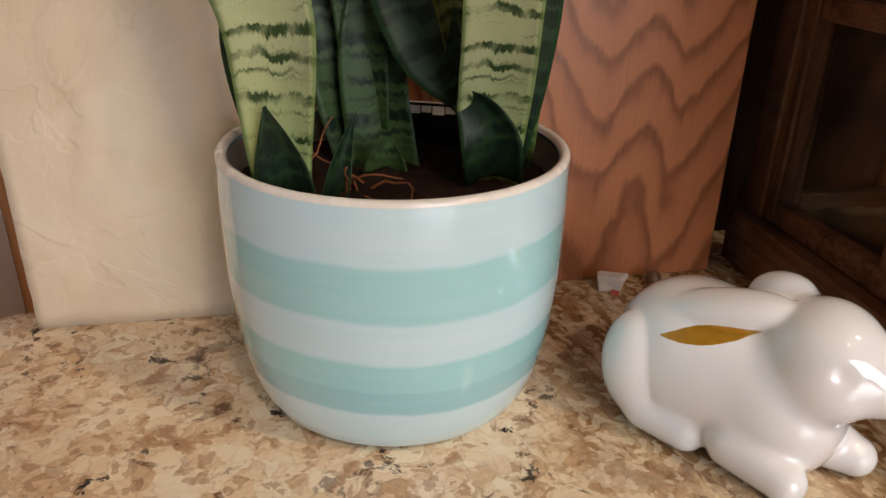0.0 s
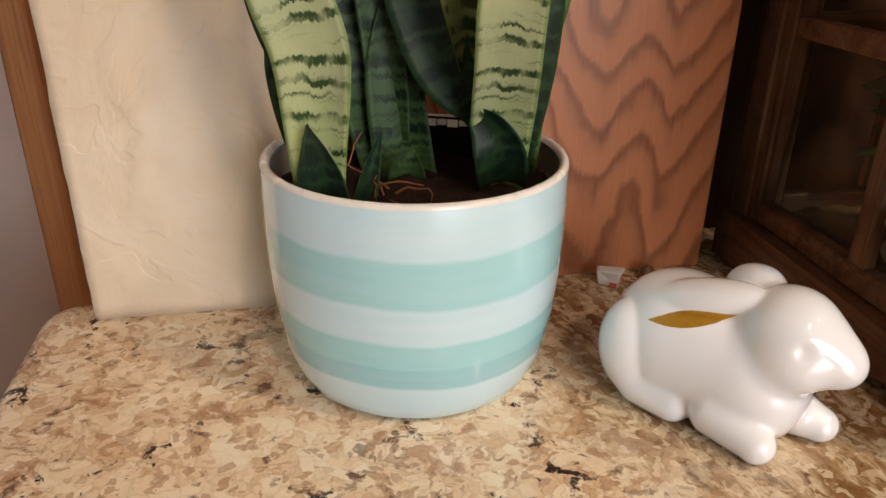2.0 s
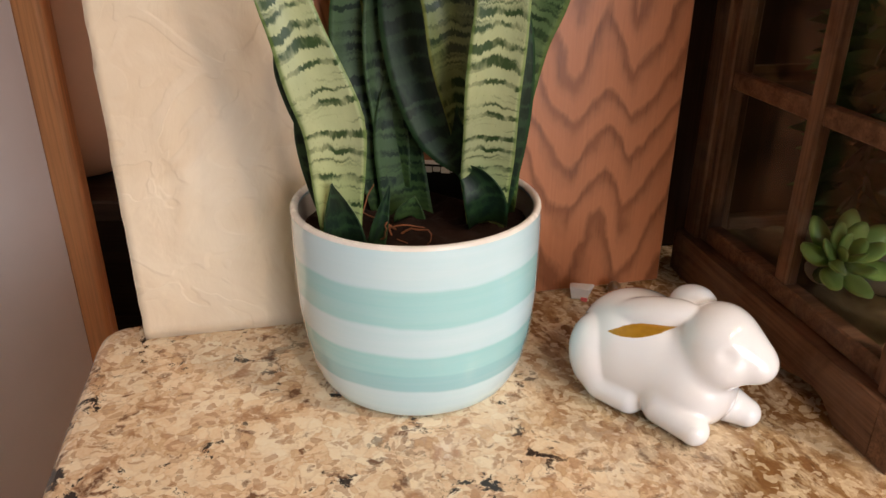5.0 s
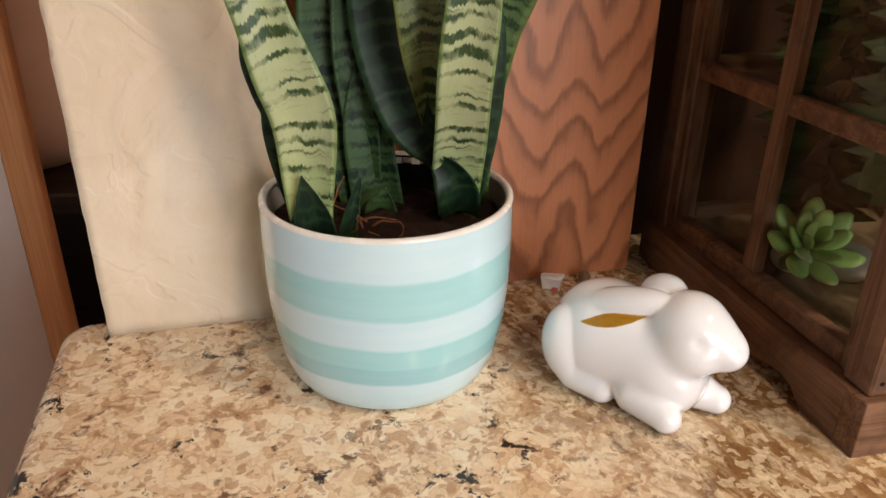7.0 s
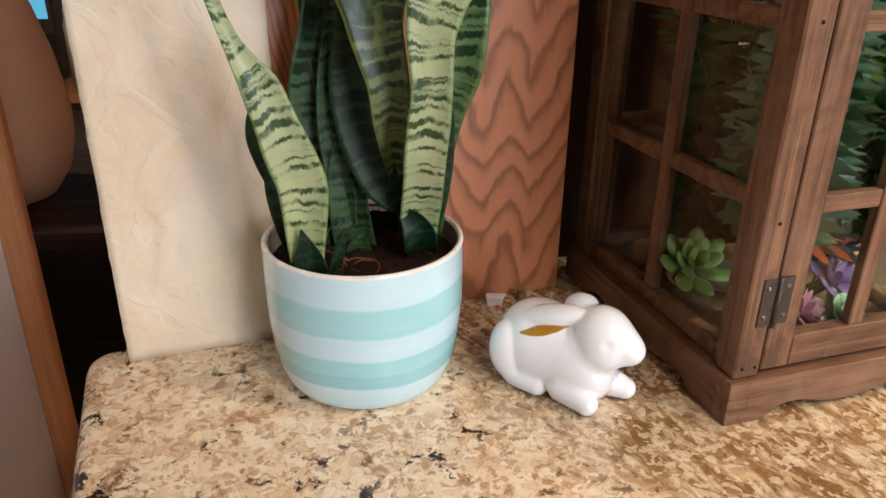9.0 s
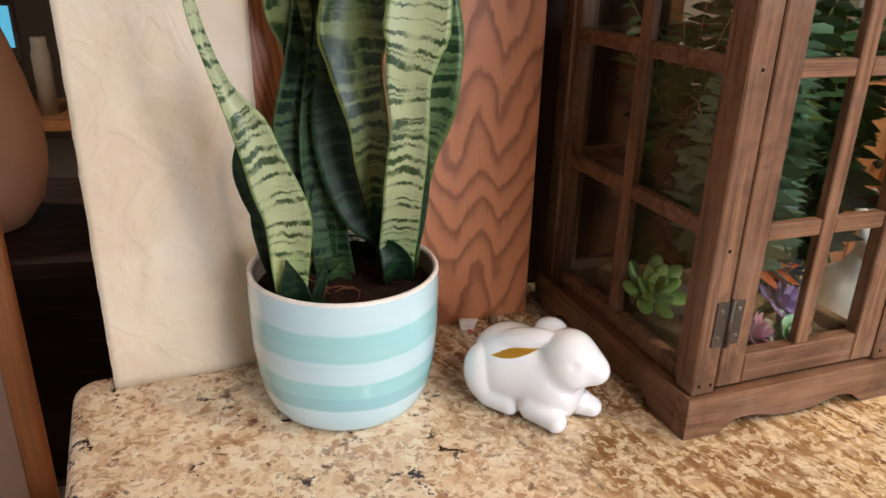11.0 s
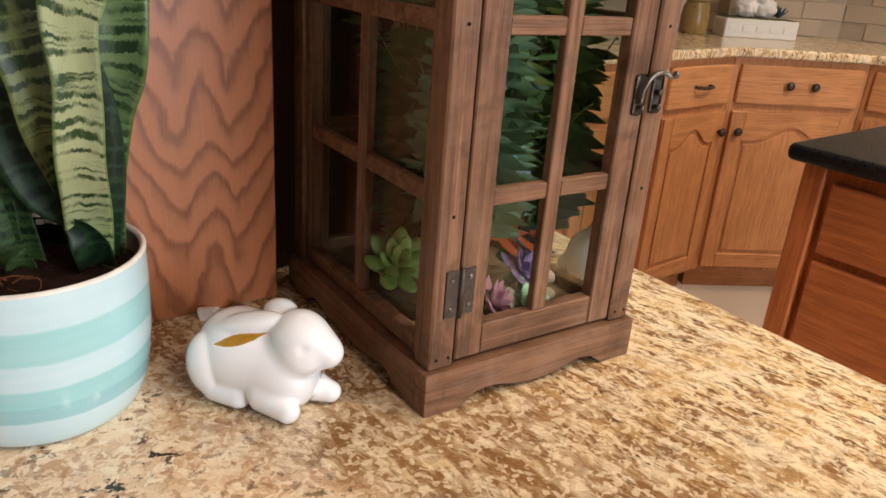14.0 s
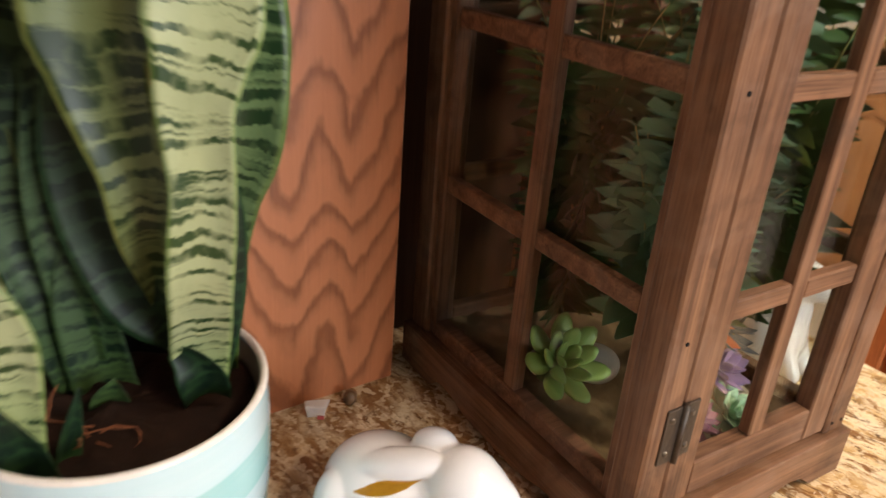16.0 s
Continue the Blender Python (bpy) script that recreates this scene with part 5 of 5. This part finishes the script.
def cabinet_unit(name, m, w, handle, knob_side):
    """A base cabinet: face frame, drawer with pull, arched door with knob. x runs along the front, y away from the room."""
    c = thing(name, "honey oak base cabinet with drawer and arched raised-panel door", "cabinet", m, "far base cabinets")
    part("body", box(0.001, w - 0.001, 0.02, 0.60, FAR_FLOOR + 0.09, -0.036), M["cab_z"], c)
    part("face_frame", box(0.001, w - 0.001, 0.0, 0.0198, FAR_FLOOR + 0.09, -0.036, 0.001), M["cab_z"], c)
    part("toe_kick", box(0.001, w - 0.001, 0.05, 0.60, FAR_FLOOR, FAR_FLOOR + 0.0898), M["cab_x"], c)
    dr = part("drawer", box(0.025, w - 0.025, -0.019, -0.0005, -0.205, -0.060, 0.006, 2), M["cab_x"], c)
    if handle == "bar":
        part("handle", tube(glide([(w / 2 - 0.045, -0.019, -0.132), (w / 2 - 0.04, -0.04, -0.132), (w / 2, -0.044, -0.134), (w / 2 + 0.04, -0.04, -0.132), (w / 2 + 0.045, -0.019, -0.132)], 16).tolist(), 0.006, 8), M["bronze"], dr, "dark bronze bar handle", True)
    for dx in (() if handle == "bar" else (-0.05, 0.05)):
        k = part("knob", lathe([(0, 0.028), (0.012, 0.026), (0.017, 0.018), (0.012, 0.010), (0.007, 0.004), (0.007, 0), (0, 0)], 16), M["bronze"], dr, "dark bronze knob", True)
        k.matrix_basis = pose(w / 2 + dx, -0.019, -0.130, 90, 0, 0)
    z0, z1, x0, x1 = FAR_FLOOR + 0.115, -0.235, 0.025, w - 0.025
    d = part("door", box(x0, x1, -0.012, -0.0005, z0, z1, 0.002), M["cab_z"], c)
    for a, b in ((x0, x0 + 0.055), (x1 - 0.055, x1)):
        part("stile", box(a, b, -0.021, -0.0122, z0, z1, 0.003), M["cab_z"], d)
    part("rail", box(x0 + 0.0552, x1 - 0.0552, -0.021, -0.0122, z0, z0 + 0.06, 0.003), M["cab_x"], d)
    iw, ih = x1 - x0 - 0.1104, z1 - z0 - 0.06
    up = arch_panel(iw, ih - 0.05, 0.06)
    arch = [p for p in up if p[1] > ih - 0.115][0:]
    ring = [(0, ih), *[(p[0], p[1]) for p in sorted(arch, key=lambda q: q[0])], (iw, ih)]
    part("rail", prism([(x0 + 0.0552 + a, z0 + 0.06 + b) for a, b in ring], -0.021, -0.0122, "xz"), M["cab_x"], d)
    ins = arch_panel(iw - 0.03, ih - 0.085, 0.055)
    part("raised_panel", prism([(x0 + 0.0702 + a, z0 + 0.075 + b) for a, b in ins], -0.0195, -0.0122, "xz", 0.004), M["cab_z"], d)
    kx = x1 - 0.028 if knob_side > 0 else x0 + 0.028
    k = part("knob", lathe([(0, 0.028), (0.012, 0.026), (0.017, 0.018), (0.012, 0.010), (0.007, 0.004), (0.007, 0), (0, 0)], 16), M["bronze"], d, "dark bronze knob", True)
    k.matrix_basis = pose(kx, -0.021, z1 - 0.075, 90, 0, 0)
    return c


cabinet_unit("base_cabinet", RM, RUN, "knobs", -1)
cabinet_unit("base_cabinet", TM, 0.48, "knobs", -1)
cabinet_unit("base_cabinet", TM @ pose(0.48, 0, 0), 0.48, "knobs", -1)
cabinet_unit("base_cabinet", LMK @ pose(-0.44, 0, 0), 0.44, "bar", 1)
cabinet_unit("base_cabinet", LMK @ pose(-0.88, 0, 0), 0.44, "bar", 1)
cabinet_unit("base_cabinet", LMK @ pose(-1.32, 0, 0), 0.44, "bar", 1)

# one worktop follows the three runs, mitred at the bends
DEEP = 0.66
H1, H2 = math.tan(radians(TURNS[0] - TURNS[1]) / 2), math.tan(radians(TURNS[1] - TURNS[2]) / 2)


def edge_line(y):
    """The line at y behind the cabinet fronts, through all three runs."""
    pts = [LMK @ Vector((-1.32, y, 0)), LMK @ Vector((y * H1, y, 0)), RM @ Vector((RUN + y * H2, y, 0)), TM @ Vector((0.96, y, 0))]
    return [(p.x, p.y) for p in pts]


bm = prism(edge_line(-0.03) + edge_line(DEEP - 0.004)[::-1], LIFT - 0.035, LIFT, "xy")
bmesh.ops.recalc_face_normals(bm, faces=bm.faces[:])
bmesh.ops.bevel(bm, geom=[e for e in bm.edges if abs(e.verts[0].co.z - e.verts[1].co.z) < 1e-6], offset=0.010, segments=3, affect="EDGES", profile=0.5)
solid("countertop", bm, M["granite"], "speckled granite worktop on the far cabinets", "countertop", kind="structure")


def backsplash(name, m, x0, x1):
    w = solid(name, box(x0, x1, DEEP, DEEP + 0.10, FAR_FLOOR, CEIL - LIFT), M["grout"], "tiled kitchen wall behind the far worktop", "wall", m, kind="structure")
    me = mesh_of("wall_tile", box(-0.099, 0.099, -0.006, 0.0, -0.0360, 0.0360, 0.002), M["tile"])
    for r in range(7):
        for k in range(int((x1 - x0) / 0.2005) + 1):
            x = x0 + 0.104 + 0.2005 * k - (0.0 if r % 2 else 0.1)
            if x + 0.099 > x1 or x - 0.099 < x0:
                continue
            t = new("wall_tile", me)
            t.parent = w
            t.matrix_basis = pose(x, DEEP - 0.0002, 0.038 + 0.0745 * r)
    return w


backsplash("wall_kitchen_1", LMK, -1.40, DEEP * H1)
backsplash("wall_kitchen_2", RM, -DEEP * H1, RUN + DEEP * H2)
backsplash("wall_kitchen_3", TM, -DEEP * H2, 1.00)

# white planter tray with small succulents on the far worktop
TX, TY = 0.27, 0.42
pl = thing("planter_tray", "white wooden planter tray on the far worktop", "planter", RM @ pose(TX, TY, 0))
part("tray", box(-0.16, 0.16, -0.06, 0.06, 0, 0.075, 0.004), M["ceil"], pl)
for k in range(5):
    part("bead", box(-0.145 + 0.06 * k, -0.10 + 0.06 * k, -0.0635, -0.0602, 0.025, 0.05, 0.001), M["ceil"], pl)
part("filling", box(-0.15, 0.15, -0.05, 0.05, 0.0752, 0.079), M["moss"], pl)
for k, (x, mt) in enumerate(((0.09, "navy"), (0.02, "white"), (-0.06, "white"))):
    s = thing("small_succulent" if mt == "navy" else "flower_ball", "dark spiky succulent in the white tray" if mt == "navy" else "white blossom ball in the white tray", "succulent" if mt == "navy" else "flower", RM @ pose(TX + x, TY, 0.085))
    if mt == "navy":
        me = None
        for j in range(12):
            ob = part("petal", petal(0.055, 0.014, 0.004), M[mt], s, "", True) if me is None else new("petal", me)
            me = ob.data
            ob.parent = s
            ob.matrix_basis = pose(0, 0, 0, 0, 0, j * 137.5) @ pose(0, 0, 0, 0, -25 - 5 * (j % 6), 0)
    else:
        b = bmesh.new()
        bmesh.ops.create_icosphere(b, subdivisions=4, radius=0.05)
        for v in b.verts:
            v.co *= 1 + 0.22 * noise.noise(v.co * 55 + Vector((k, 0, 0)))
            v.co.z = v.co.z * 0.8 + 0.034
        part("blossom", b, M["ceil"], s, "", True)

solid("canister", lathe([(0, 0), (0.058, 0), (0.06, 0.004), (0.06, 0.20), (0.056, 0.206), (0.02, 0.212), (0.016, 0.225), (0, 0.227)], 32), M["ceil"], "white lidded canister on the far worktop", "canister", RM @ pose(TX, TY + 0.13, 0), smooth=True)
jar = thing("storage_jar", "squat olive-brown jar with a dark knobbed lid", "jar", RM @ pose(0.00, 0.42, 0))
part("body", lathe([(0, 0), (0.050, 0), (0.056, 0.008), (0.058, 0.06), (0.054, 0.105), (0.046, 0.122), (0.044, 0.128), (0, 0.128)], 32), M["amber"], jar, "", True)
lid = part("lid", lathe([(0, 0.1282), (0.047, 0.1282), (0.048, 0.138), (0.030, 0.146), (0, 0.148)], 32), M["amber"], jar, "", True)
part("knob", lathe([(0, 0.1482), (0.010, 0.1482), (0.018, 0.160), (0.016, 0.172), (0, 0.176)], 20), M["bronze"], lid, "dark knob", True)

# island with a black top
IX, IY, IA = 1.39, 0.950, -76.0
IM = pose(IX, IY, 0, 0, 0, IA)
isl = thing("kitchen_island", "red-brown oak island with black stone top and open drawers", "kitchen island", IM)
ib = prism(rounded([(0, 0), (1.1, 0), (1.1, 0.75), (0, 0.75)], [0.03, 0.03, 0.03, 0.03]), -0.036, 0.0, "xy")
bmesh.ops.recalc_face_normals(ib, faces=ib.faces[:])
bmesh.ops.bevel(ib, geom=[e for e in ib.edges if abs(e.verts[0].co.z - e.verts[1].co.z) < 1e-6], offset=0.012, segments=3, affect="EDGES", profile=0.5)
part("worktop", ib, M["blackstone"], isl, "polished black stone top")
part("body", box(0.04, 1.06, 0.06, 0.71, FLOOR + 0.09, -0.0365, 0.002), M["red_z"], isl)
part("corner_post", box(0.035, 0.085, 0.035, 0.085, FLOOR, -0.0365, 0.004), M["red_z"], isl)
part("toe_kick", box(0.09, 1.02, 0.09, 0.68, FLOOR, FLOOR + 0.0898), M["dark_wood"], isl)
for k, (a, b) in enumerate(((-0.23, -0.07), (-0.46, -0.25), (-0.80, -0.48))):
    part("drawer", box(0.10, 0.55, 0.040, 0.0598, a, b, 0.006, 2), M["red_x"], isl)
    part("drawer", box(0.57, 1.02, 0.040, 0.0598, a, b, 0.006, 2), M["red_x"], isl)

# white bottle with a dark cap further along the peninsula
bo = thing("soap_bottle", "white bottle with black cap on the granite", "bottle", KM @ pose(0.46, 0.78, 0))
part("body", lathe([(0, 0), (0.028, 0), (0.03, 0.004), (0.03, 0.10), (0.024, 0.118), (0.012, 0.125), (0.012, 0.13), (0, 0.13)], 24), M["ceil"], bo, "", True)
part("cap", lathe([(0.0, 0.1305), (0.015, 0.1305), (0.015, 0.158), (0.012, 0.162), (0, 0.162)], 20), M["black"], bo, "", True)
